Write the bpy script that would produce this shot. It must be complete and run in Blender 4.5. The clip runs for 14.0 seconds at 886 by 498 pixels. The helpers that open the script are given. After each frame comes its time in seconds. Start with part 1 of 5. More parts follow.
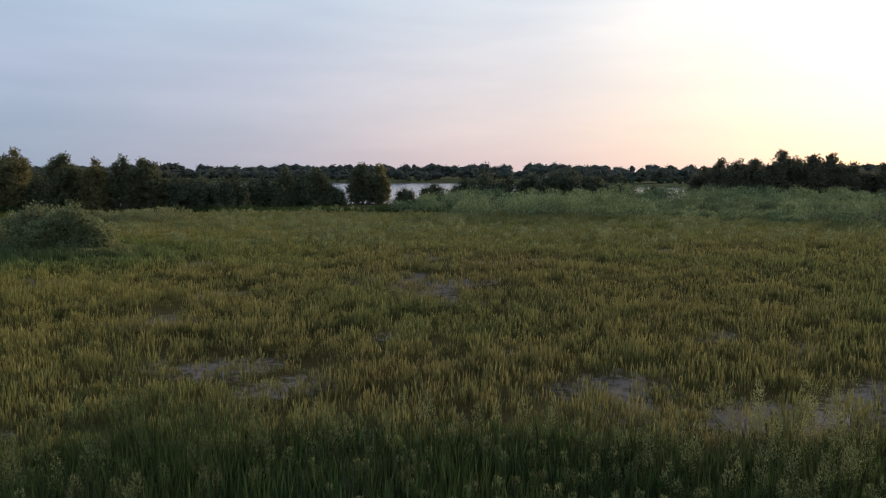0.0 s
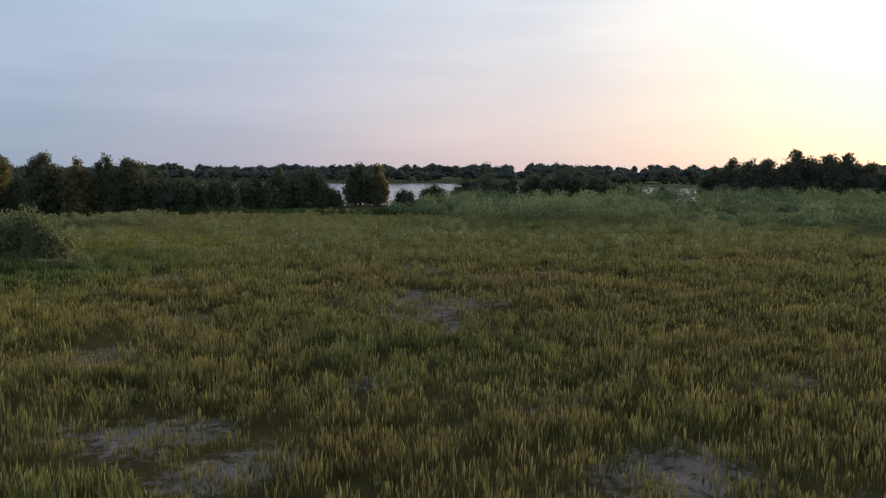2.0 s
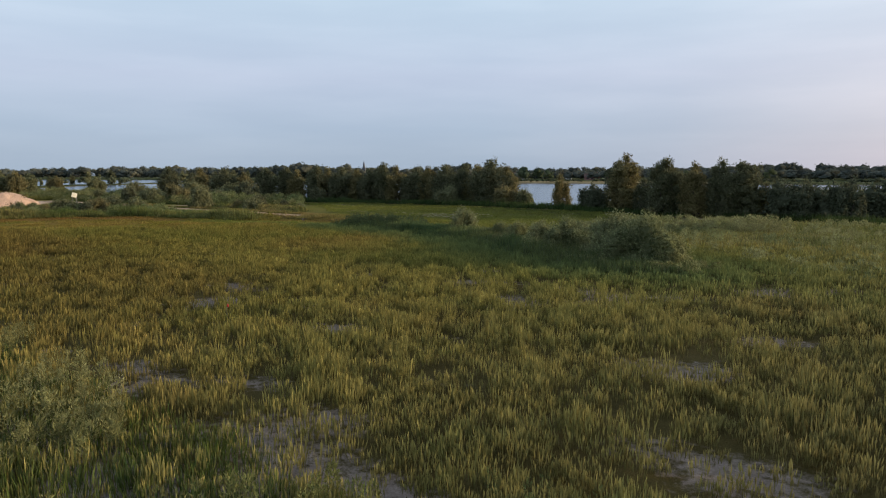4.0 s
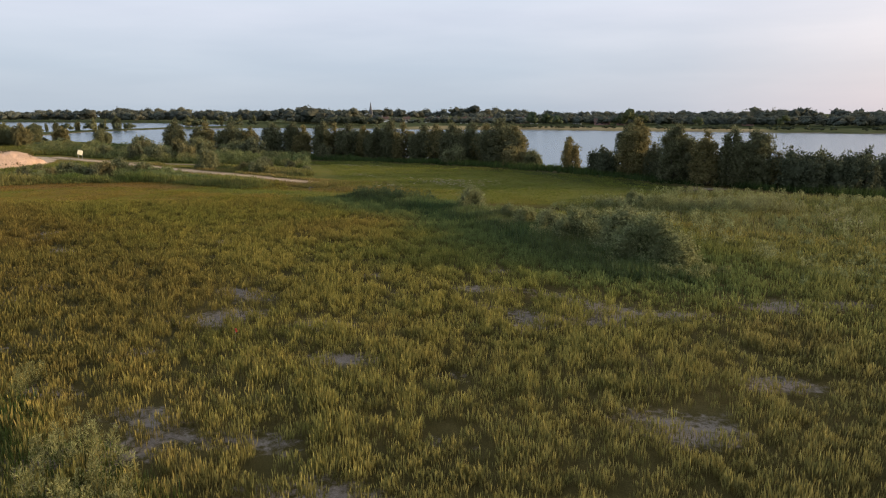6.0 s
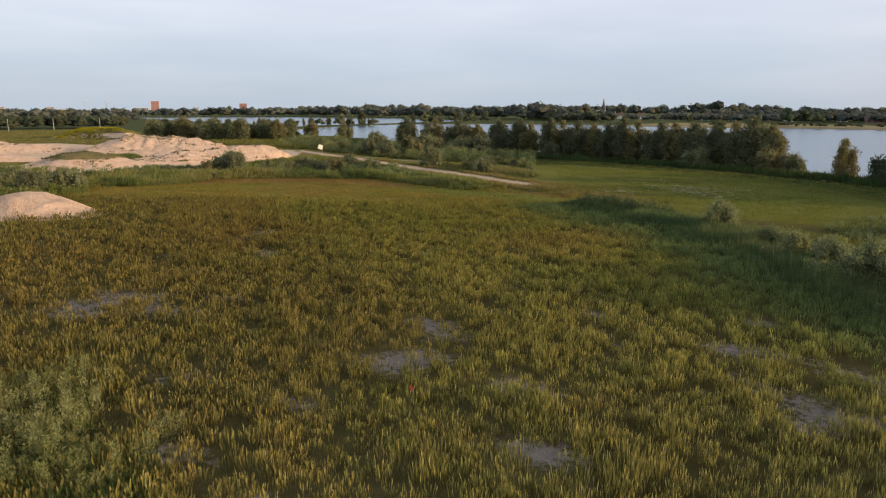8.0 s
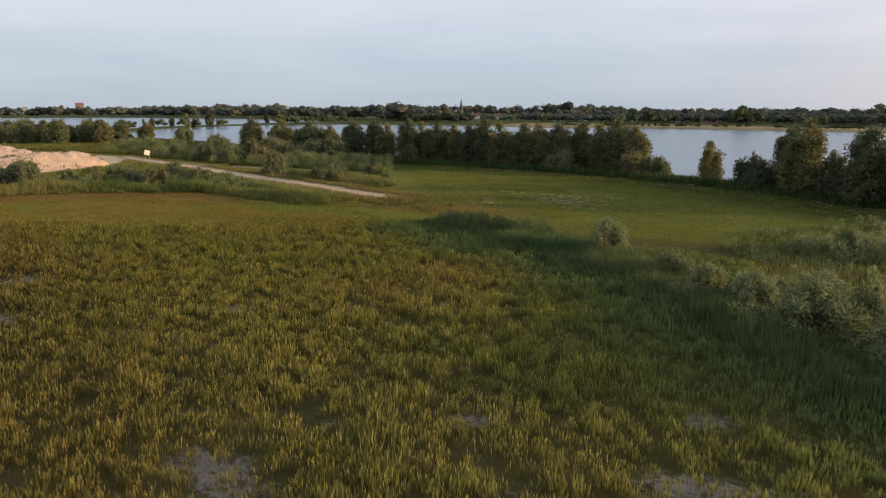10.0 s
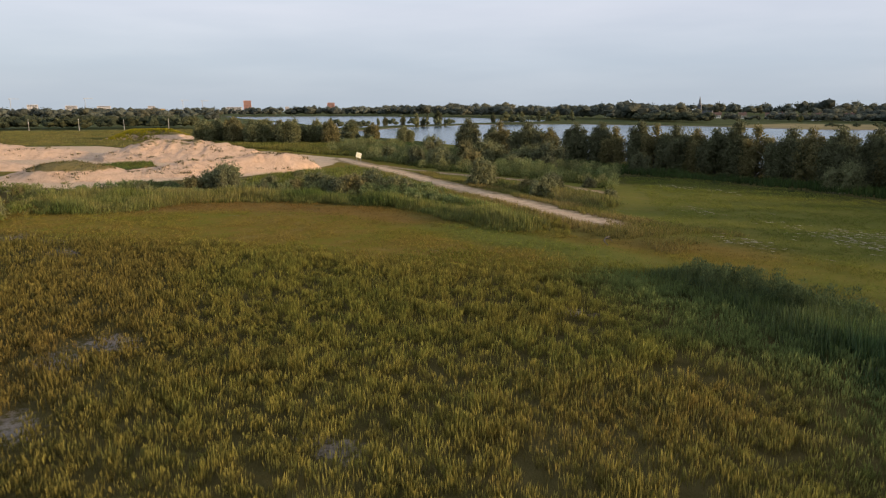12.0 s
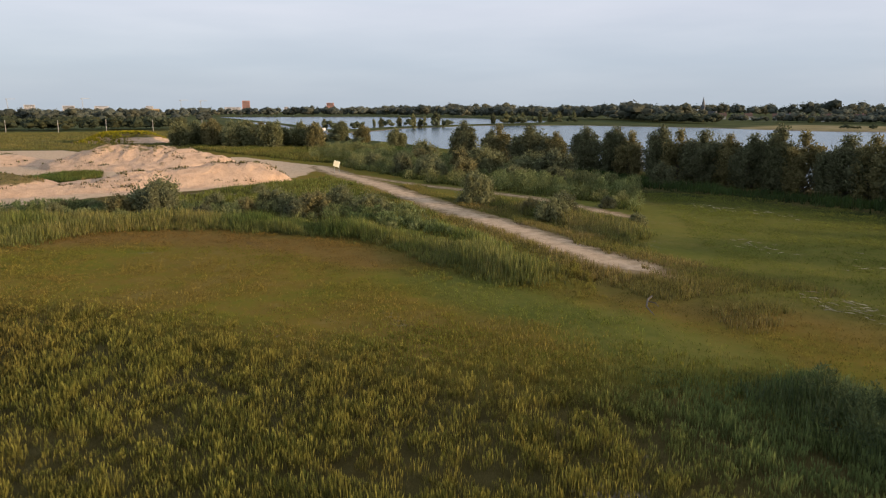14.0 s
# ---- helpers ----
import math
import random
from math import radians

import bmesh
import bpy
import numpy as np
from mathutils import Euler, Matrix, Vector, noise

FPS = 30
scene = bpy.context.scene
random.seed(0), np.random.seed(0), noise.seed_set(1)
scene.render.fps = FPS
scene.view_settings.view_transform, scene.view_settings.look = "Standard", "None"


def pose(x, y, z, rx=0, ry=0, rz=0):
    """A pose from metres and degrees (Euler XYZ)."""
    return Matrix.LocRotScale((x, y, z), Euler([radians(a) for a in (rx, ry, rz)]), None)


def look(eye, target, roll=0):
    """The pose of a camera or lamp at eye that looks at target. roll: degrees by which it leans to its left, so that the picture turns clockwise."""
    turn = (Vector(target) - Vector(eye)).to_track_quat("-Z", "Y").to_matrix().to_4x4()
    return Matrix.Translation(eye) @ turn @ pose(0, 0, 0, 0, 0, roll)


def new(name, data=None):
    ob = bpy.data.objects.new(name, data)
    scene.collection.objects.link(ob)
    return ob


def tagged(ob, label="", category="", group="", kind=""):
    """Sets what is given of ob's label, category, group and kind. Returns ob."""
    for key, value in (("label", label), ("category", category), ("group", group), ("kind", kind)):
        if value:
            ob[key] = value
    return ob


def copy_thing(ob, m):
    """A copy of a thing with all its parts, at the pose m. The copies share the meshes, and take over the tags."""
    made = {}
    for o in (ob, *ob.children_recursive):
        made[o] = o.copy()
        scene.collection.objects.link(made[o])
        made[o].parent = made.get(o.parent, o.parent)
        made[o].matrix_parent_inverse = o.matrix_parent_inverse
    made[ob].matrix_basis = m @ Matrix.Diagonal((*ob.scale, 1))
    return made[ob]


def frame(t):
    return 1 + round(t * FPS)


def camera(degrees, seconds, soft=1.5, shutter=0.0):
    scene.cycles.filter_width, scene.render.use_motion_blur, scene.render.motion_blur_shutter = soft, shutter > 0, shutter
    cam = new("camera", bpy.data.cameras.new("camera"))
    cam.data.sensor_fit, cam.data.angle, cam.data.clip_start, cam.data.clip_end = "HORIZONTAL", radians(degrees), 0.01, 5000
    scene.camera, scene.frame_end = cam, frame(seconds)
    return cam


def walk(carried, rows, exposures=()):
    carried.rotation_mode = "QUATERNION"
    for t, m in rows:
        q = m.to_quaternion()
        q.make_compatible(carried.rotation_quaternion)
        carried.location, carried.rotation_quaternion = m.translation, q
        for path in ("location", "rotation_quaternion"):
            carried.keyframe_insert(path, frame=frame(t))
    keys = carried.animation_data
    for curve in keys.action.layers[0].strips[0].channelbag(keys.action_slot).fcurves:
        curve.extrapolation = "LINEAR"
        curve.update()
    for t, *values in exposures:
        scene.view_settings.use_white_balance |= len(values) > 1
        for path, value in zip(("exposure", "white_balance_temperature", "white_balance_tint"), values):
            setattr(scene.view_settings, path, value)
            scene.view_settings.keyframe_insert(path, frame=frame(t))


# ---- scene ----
cam = camera(64.3, 14.0, 1.15, 0.17)
PATH = [
    (0.00, 0.000, 0.000, 5.300, 83.80, -0.00, 0.00),
    (0.50, 0.019, 1.053, 5.312, 83.80, -0.01, 0.02),
    (1.00, 0.038, 2.398, 5.325, 83.79, -0.01, 0.05),
    (1.50, 0.063, 3.885, 5.360, 83.80, -0.01, 0.08),
    (2.00, 0.038, 4.862, 5.368, 83.80, -0.03, 0.08),
    (2.40, -0.033, 5.177, 5.374, 83.80, -0.05, 0.11),
    (2.50, -0.050, 5.255, 5.375, 83.80, -0.06, 0.51),
    (2.60, -0.088, 5.310, 5.366, 83.81, -0.01, 5.05),
    (2.70, -0.126, 5.365, 5.356, 83.84, 0.09, 15.00),
    (2.80, -0.164, 5.419, 5.346, 83.87, 0.19, 25.28),
    (2.90, -0.202, 5.474, 5.336, 83.90, 0.29, 35.61),
    (3.00, -0.239, 5.529, 5.327, 83.93, 0.38, 44.22),
    (3.10, -0.222, 5.550, 5.337, 83.91, 0.36, 46.25),
    (3.50, -0.151, 5.636, 5.378, 83.91, 0.36, 46.30),
    (4.00, -0.170, 5.639, 5.872, 83.87, 0.26, 47.05),
    (4.20, -0.170, 5.639, 6.200, 83.87, 0.26, 47.05),
    (6.30, -0.902, 6.315, 9.470, 78.86, 0.20, 47.70),
    (6.50, -1.052, 6.465, 9.509, 78.86, 0.20, 47.70),
    (7.00, -2.230, 7.511, 9.459, 78.87, 0.21, 47.71),
    (7.10, -2.694, 7.837, 9.458, 78.87, 0.21, 50.11),
    (7.20, -3.158, 8.164, 9.457, 78.87, 0.20, 58.81),
    (7.30, -3.622, 8.490, 9.456, 78.87, 0.19, 64.21),
    (7.45, -4.318, 8.979, 9.454, 78.87, 0.18, 66.21),
    (8.00, -6.870, 10.773, 9.449, 78.87, 0.15, 66.01),
    (8.60, -9.653, 12.729, 9.443, 78.87, 0.11, 56.71),
    (9.20, -12.437, 14.686, 9.438, 78.87, 0.07, 54.81),
    (9.50, -13.829, 15.664, 9.435, 78.87, 0.06, 54.83),
    (10.00, -16.846, 17.674, 9.502, 78.86, 0.07, 54.85),
    (10.40, -19.427, 19.261, 9.552, 78.86, 0.07, 54.85),
    (10.50, -20.072, 19.658, 9.565, 78.85, 0.08, 55.87),
    (10.60, -20.731, 20.129, 9.582, 78.84, 0.12, 61.03),
    (10.70, -21.390, 20.600, 9.599, 78.82, 0.20, 70.00),
    (10.80, -22.049, 21.071, 9.617, 78.82, 0.22, 72.69),
    (10.90, -22.708, 21.542, 9.634, 78.82, 0.23, 72.89),
    (11.00, -23.367, 22.012, 9.651, 78.82, 0.23, 72.95),
    (11.50, -26.825, 24.012, 9.738, 78.81, 0.17, 72.96),
    (12.00, -30.423, 25.906, 9.849, 78.80, 0.17, 72.96),
    (12.50, -34.152, 27.691, 9.947, 78.80, 0.13, 72.96),
    (13.00, -37.970, 29.390, 10.016, 78.79, 0.10, 72.94),
    (13.50, -41.920, 31.000, 10.075, 78.79, 0.15, 72.93),
    (14.00, -45.927, 32.309, 10.104, 78.82, 0.13, 73.00),
]
EXPOSURES = [(0.0, -0.11, 6250, 10), (1.5, -0.16, 6250, 10), (3.0, -0.16, 6250, 10), (3.4, 0.06, 6400, 10), (4.2, 0.2, 6700, 10), (6.3, 0.5, 7300, 12), (7.2, 0.54, 7300, 12), (9.3, 0.42, 7350, 12), (14.0, 0.4, 7400, 12)]
walk(cam, [(t, pose(x, y, z, rx, ry, rz)) for t, x, y, z, rx, ry, rz in PATH], EXPOSURES)

# ---- world, sun ----
SUN_AZ, SUN_EL = 42.0, 8.5


def link(tree, a, b):
    tree.links.new(a, b)


def ramp(tree, stops, source, mode="LINEAR"):
    n = tree.nodes.new("ShaderNodeValToRGB")
    n.color_ramp.interpolation = mode
    while len(n.color_ramp.elements) < len(stops):
        n.color_ramp.elements.new(0.5)
    for e, (p, c) in zip(n.color_ramp.elements, stops):
        e.position, e.color = p, (*c, 1.0)
    link(tree, source, n.inputs[0])
    return n.outputs[0]


def maths(tree, op, a, b=None):
    n = tree.nodes.new("ShaderNodeMath")
    n.operation = op
    for i, v in enumerate((a, b)):
        if v is None:
            continue
        if isinstance(v, (int, float)):
            n.inputs[i].default_value = v
        else:
            link(tree, v, n.inputs[i])
    return n.outputs[0]


def blend(tree, fac, a, b, kind="MIX"):
    n = tree.nodes.new("ShaderNodeMix")
    n.data_type, n.blend_type = "RGBA", kind
    for socket, v in ((n.inputs[0], fac), (n.inputs[6], a), (n.inputs[7], b)):
        if isinstance(v, (int, float)):
            socket.default_value = v
        elif isinstance(v, tuple):
            socket.default_value = (*v, 1.0)
        else:
            link(tree, v, socket)
    return n.outputs[2]


def texture_noise(tree, vector, scale, detail=4.0, rough=0.55):
    n = tree.nodes.new("ShaderNodeTexNoise")
    n.inputs["Scale"].default_value, n.inputs["Detail"].default_value, n.inputs["Roughness"].default_value = scale, detail, rough
    if vector is not None:
        link(tree, vector, n.inputs["Vector"])
    return n.outputs[0]


def build_world():
    w = bpy.data.worlds.new("evening_sky")
    scene.world = w
    w.use_nodes = True
    t = w.node_tree
    t.nodes.clear()
    where = t.nodes.new("ShaderNodeTexCoord").outputs["Generated"]
    split = t.nodes.new("ShaderNodeSeparateXYZ")
    link(t, where, split.inputs[0])
    x, y, z = split.outputs
    flat = maths(t, "SQRT", maths(t, "ADD", maths(t, "MULTIPLY", x, x), maths(t, "MULTIPLY", y, y)))
    towards = maths(t, "ADD", maths(t, "MULTIPLY", x, math.sin(radians(SUN_AZ))), maths(t, "MULTIPLY", y, math.cos(radians(SUN_AZ))))
    towards = maths(t, "DIVIDE", towards, maths(t, "MAXIMUM", flat, 0.02))
    near_sun = maths(t, "ADD", maths(t, "MULTIPLY", towards, 0.5), 0.5)
    rosy = ramp(t, [(0.54, (0, 0, 0)), (0.66, (0.12, 0.12, 0.12)), (0.77, (0.42, 0.42, 0.42)), (0.9, (1, 1, 1))], near_sun)
    golden = ramp(t, [(0.78, (0, 0, 0)), (0.9, (0.16, 0.16, 0.16)), (0.965, (0.55, 0.55, 0.55)), (1.0, (1, 1, 1))], near_sun, "EASE")
    up = maths(t, "MAXIMUM", z, 0.0)
    away = ramp(t, [(0.0, (0.325, 0.415, 0.535)), (0.06, (0.352, 0.45, 0.6)), (0.13, (0.437, 0.513, 0.67)), (0.25, (0.49, 0.62, 0.755)), (0.5, (0.4, 0.5, 0.64)), (1.0, (0.26, 0.34, 0.47))], up)
    pink = ramp(t, [(0.0, (0.72, 0.58, 0.62)), (0.1, (0.74, 0.67, 0.72)), (0.24, (0.65, 0.71, 0.8)), (0.5, (0.45, 0.53, 0.65)), (1.0, (0.26, 0.34, 0.47))], up)
    low = ramp(t, [(0.0, (0.64, 0.49, 0.4)), (0.07, (0.72, 0.59, 0.47)), (0.18, (0.88, 0.8, 0.68)), (0.32, (0.8, 0.79, 0.75)), (0.6, (0.36, 0.41, 0.48)), (1.0, (0.173, 0.227, 0.313))], up)
    bright = t.nodes.new("ShaderNodeVectorMath")
    bright.operation = "SCALE"
    bright.inputs["Scale"].default_value = 1.5
    link(t, low, bright.inputs[0])
    haze = blend(t, golden, blend(t, rosy, away, pink), bright.outputs[0])
    # thin streaks of high cloud
    stretch = t.nodes.new("ShaderNodeMapping")
    stretch.inputs["Scale"].default_value = (1.6, 1.6, 11.0)
    link(t, where, stretch.inputs["Vector"])
    streak = ramp(t, [(0.0, (0.88, 0.9, 0.93)), (0.42, (0.965, 0.97, 0.98)), (0.7, (1.07, 1.05, 1.04)), (1.0, (1.1, 1.07, 1.05))], texture_noise(t, stretch.outputs[0], 2.2, 5.0, 0.5))
    haze = blend(t, 1.0, haze, streak, "MULTIPLY")
    sky = t.nodes.new("ShaderNodeTexSky")
    sky.sky_type, sky.sun_disc = "NISHITA", False
    sky.sun_elevation, sky.sun_rotation = radians(SUN_EL), radians(SUN_AZ)
    sky.air_density, sky.dust_density = 1.0, 2.0
    air = t.nodes.new("ShaderNodeBackground")
    air.inputs["Strength"].default_value = 0.02
    link(t, sky.outputs[0], air.inputs["Color"])
    veil = t.nodes.new("ShaderNodeBackground")
    veil.inputs["Strength"].default_value = 0.95
    link(t, haze, veil.inputs["Color"])
    both = t.nodes.new("ShaderNodeAddShader")
    link(t, air.outputs[0], both.inputs[0])
    link(t, veil.outputs[0], both.inputs[1])
    link(t, both.outputs[0], t.nodes.new("ShaderNodeOutputWorld").inputs["Surface"])


build_world()
sun_data = bpy.data.lights.new("sun", "SUN")
sun_data.energy, sun_data.angle, sun_data.color = 3.7, radians(3.0), (1.0, 0.78, 0.55)
sun = new("sun", sun_data)
sun.matrix_world = look((100 * math.sin(radians(SUN_AZ)), 100 * math.cos(radians(SUN_AZ)), 100 * math.tan(radians(SUN_EL))), (0, 0, 0))


# ---- materials ----
def shader(name):
    m = bpy.data.materials.new(name)
    m.use_nodes = True
    t = m.node_tree
    return m, t, t.nodes["Principled BSDF"]


def place(tree):
    return tree.nodes.new("ShaderNodeNewGeometry").outputs["Position"]


def read(tree, name):
    n = tree.nodes.new("ShaderNodeAttribute")
    n.attribute_name = name
    return n


def relief(tree, bsdf, height, strength, distance):
    n = tree.nodes.new("ShaderNodeBump")
    n.inputs["Strength"].default_value, n.inputs["Distance"].default_value = strength, distance
    link(tree, height, n.inputs["Height"])
    link(tree, n.outputs[0], bsdf.inputs["Normal"])


def plain(name, dark, light, scale, rough=0.8, bump=0.3, depth=0.05, detail=5.0):
    """A matt surface that varies between two colours at two scales."""
    m, t, b = shader(name)
    p = place(t)
    big, small = texture_noise(t, p, scale, detail), texture_noise(t, p, scale * 9.0, 3.0)
    f = maths(t, "ADD", maths(t, "MULTIPLY", big, 0.65), maths(t, "MULTIPLY", small, 0.35))
    link(t, ramp(t, [(0.32, dark), (0.68, light)], f), b.inputs["Base Color"])
    b.inputs["Roughness"].default_value = rough
    relief(t, b, f, bump, depth)
    return m


def leafy(name, gloss=0.75, through_light=0.3, vary=0.3, grain=3.1):
    """Leaves, coloured by the tint that each plant carries."""
    m, t, b = shader(name)
    tint = read(t, "tint").outputs["Color"]
    speckle = texture_noise(t, place(t), grain, 3.0)
    tint = blend(t, 1.0, tint, ramp(t, [(0.25, (1 - vary,) * 3), (0.75, (1 + vary,) * 3)], speckle), "MULTIPLY")
    link(t, tint, b.inputs["Base Color"])
    b.inputs["Roughness"].default_value = gloss
    b.inputs["Specular IOR Level"].default_value = 0.04
    soft = t.nodes.new("ShaderNodeBsdfTranslucent")
    link(t, tint, soft.inputs["Color"])
    mix = t.nodes.new("ShaderNodeMixShader")
    mix.inputs[0].default_value = through_light
    link(t, b.outputs[0], mix.inputs[1])
    link(t, soft.outputs[0], mix.inputs[2])
    link(t, mix.outputs[0], t.nodes["Material Output"].inputs["Surface"])
    return m


def ground_material():
    m, t, b = shader("field_soil_and_sand")
    p = place(t)
    patch, grain, fine = texture_noise(t, p, 0.09, 5.0), texture_noise(t, p, 1.3, 5.0), texture_noise(t, p, 14.0, 4.0)
    litter = texture_noise(t, p, 22.0, 6.0, 0.7)
    turf = ramp(t, [(0.34, (0.036, 0.029, 0.01)), (0.5, (0.078, 0.062, 0.022)), (0.66, (0.14, 0.108, 0.046))], maths(t, "ADD", maths(t, "MULTIPLY", patch, 0.3), maths(t, "ADD", maths(t, "MULTIPLY", grain, 0.25), maths(t, "MULTIPLY", litter, 0.45))))
    lawn = ramp(t, [(0.36, (0.1, 0.12, 0.015)), (0.45, (0.155, 0.135, 0.022)), (0.54, (0.185, 0.122, 0.027)), (0.64, (0.22, 0.165, 0.055))], maths(t, "ADD", maths(t, "MULTIPLY", texture_noise(t, p, 0.055, 4.0), 0.32), maths(t, "ADD", maths(t, "MULTIPLY", texture_noise(t, p, 0.42, 8.0, 0.7), 0.4), maths(t, "MULTIPLY", litter, 0.28))))
    mud = ramp(t, [(0.33, (0.12, 0.096, 0.078)), (0.5, (0.225, 0.182, 0.152)), (0.66, (0.35, 0.29, 0.245))], maths(t, "ADD", maths(t, "MULTIPLY", grain, 0.3), maths(t, "ADD", maths(t, "MULTIPLY", fine, 0.3), maths(t, "MULTIPLY", litter, 0.4))))
    sand = ramp(t, [(0.3, (0.4, 0.27, 0.175)), (0.5, (0.58, 0.41, 0.28)), (0.7, (0.7, 0.515, 0.36))], maths(t, "ADD", maths(t, "MULTIPLY", grain, 0.6), maths(t, "MULTIPLY", fine, 0.4)))
    # lush shore grass, its colour darkened further for the tree row's shadow
    shaded_sedge = ramp(t, [(0.35, (0.016, 0.028, 0.007)), (0.65, (0.034, 0.044, 0.011))], grain)
    meadow = ramp(t, [(0.35, (0.082, 0.104, 0.022)), (0.6, (0.155, 0.145, 0.036))], maths(t, "ADD", maths(t, "MULTIPLY", texture_noise(t, p, 0.12, 4.0), 0.6), maths(t, "MULTIPLY", grain, 0.4)))
    pasture = ramp(t, [(0.35, (0.045, 0.058, 0.022)), (0.65, (0.095, 0.1, 0.04))], texture_noise(t, p, 0.05, 5.0))
    stubble = ramp(t, [(0.35, (0.2, 0.16, 0.075)), (0.65, (0.33, 0.26, 0.14))], texture_noise(t, p, 0.07, 5.0))
    fox = ramp(t, [(0.35, (0.14, 0.08, 0.026)), (0.65, (0.23, 0.135, 0.048))], maths(t, "ADD", maths(t, "MULTIPLY", grain, 0.5), maths(t, "MULTIPLY", litter, 0.5)))
    lawn = blend(t, read(t, "rust").outputs["Fac"], lawn, fox)
    lawn = blend(t, read(t, "fresh").outputs["Fac"], lawn, meadow)
    lawn = blend(t, read(t, "rough").outputs["Fac"], lawn, pasture)
    lawn = blend(t, read(t, "straw").outputs["Fac"], lawn, stubble)
    lawn = blend(t, read(t, "wet").outputs["Fac"], lawn, shaded_sedge)
    colour = blend(t, read(t, "lawn").outputs["Fac"], turf, lawn)
    mud_here = read(t, "mud").outputs["Fac"]
    open_soil = maths(t, "ADD", mud_here, maths(t, "MULTIPLY", maths(t, "MULTIPLY", maths(t, "SUBTRACT", texture_noise(t, p, 3.2, 7.0, 0.7), 0.5), 2.4), maths(t, "POWER", mud_here, 0.5)))
    colour = blend(t, maths(t, "MULTIPLY", ramp(t, [(0.32, (0, 0, 0)), (0.62, (1, 1, 1))], open_soil), 0.95), colour, mud)
    rough_edge = maths(t, "MULTIPLY", maths(t, "SUBTRACT", texture_noise(t, p, 0.8, 6.0, 0.62), 0.5), 2.6)
    edge = maths(t, "ADD", read(t, "sand").outputs["Fac"], maths(t, "MULTIPLY", rough_edge, 0.4))
    colour = blend(t, ramp(t, [(0.38, (0, 0, 0)), (0.62, (1, 1, 1))], edge), colour, sand)
    # trodden earth and sand of the tracks, thinning out towards their ends
    trodden = ramp(t, [(0.3, (0.2, 0.135, 0.075)), (0.7, (0.36, 0.255, 0.155))], grain)
    for name, half, fade in (("lane", 2.6, "worn"), ("side_lane", 1.6, "side_worn")):
        away = maths(t, "ABSOLUTE", read(t, name).outputs["Fac"])
        gone = maths(t, "MULTIPLY", maths(t, "SUBTRACT", 1.0, read(t, fade).outputs["Fac"]), half + 1.2)
        reach = maths(t, "SUBTRACT", maths(t, "ADD", maths(t, "SUBTRACT", half, away), rough_edge), gone)
        colour = blend(t, ramp(t, [(0.2, (0, 0, 0)), (0.9, (1, 1, 1))], reach), colour, trodden)
        groove = maths(t, "SUBTRACT", maths(t, "ADD", maths(t, "SUBTRACT", half - 1.1, away), maths(t, "MULTIPLY", rough_edge, 1.5)), gone)
        colour = blend(t, ramp(t, [(0.0, (0, 0, 0)), (0.9, (0.9, 0.9, 0.9))], groove), colour, sand)
    link(t, colour, b.inputs["Base Color"])
    b.inputs["Roughness"].default_value = 0.92
    b.inputs["Specular IOR Level"].default_value = 0.02
    relief(t, b, maths(t, "ADD", grain, maths(t, "MULTIPLY", fine, 0.3)), 0.6, 0.12)
    return m


def sand_material():
    m, t, b = shader("dug_sand")
    p = place(t)
    grain, fine = texture_noise(t, p, 0.7, 6.0, 0.6), texture_noise(t, p, 9.0, 4.0)
    f = maths(t, "ADD", maths(t, "MULTIPLY", grain, 0.7), maths(t, "MULTIPLY", fine, 0.3))
    sand = ramp(t, [(0.3, (0.43, 0.285, 0.2)), (0.5, (0.63, 0.43, 0.305)), (0.7, (0.73, 0.52, 0.38))], f)
    weed = ramp(t, [(0.3, (0.09, 0.085, 0.03)), (0.7, (0.26, 0.2, 0.09))], fine)
    cover = maths(t, "ADD", read(t, "weed").outputs["Fac"], maths(t, "MULTIPLY", maths(t, "SUBTRACT", grain, 0.5), 1.1))
    link(t, blend(t, ramp(t, [(0.42, (0, 0, 0)), (0.6, (1, 1, 1))], cover), sand, weed), b.inputs["Base Color"])
    b.inputs["Roughness"].default_value = 0.95
    b.inputs["Specular IOR Level"].default_value = 0.1
    rills = texture_noise(t, p, 2.2, 6.0, 0.7)
    relief(t, b, maths(t, "ADD", f, maths(t, "MULTIPLY", rills, 1.2)), 1.0, 0.35)
    return m


def water_material():
    m, t, b = shader("lake_water")
    p = place(t)
    stretch = t.nodes.new("ShaderNodeMapping")
    stretch.inputs["Scale"].default_value = (1.0, 0.55, 1.0)
    link(t, p, stretch.inputs["Vector"])
    b.inputs["Base Color"].default_value = (0.03, 0.075, 0.13, 1)
    b.inputs["Roughness"].default_value = 0.2
    b.inputs["IOR"].default_value = 1.333
    relief(t, b, maths(t, "ADD", texture_noise(t, stretch.outputs[0], 0.9, 3.0), maths(t, "MULTIPLY", texture_noise(t, stretch.outputs[0], 0.02, 3.0), 2.0)), 0.09, 0.3)
    return m


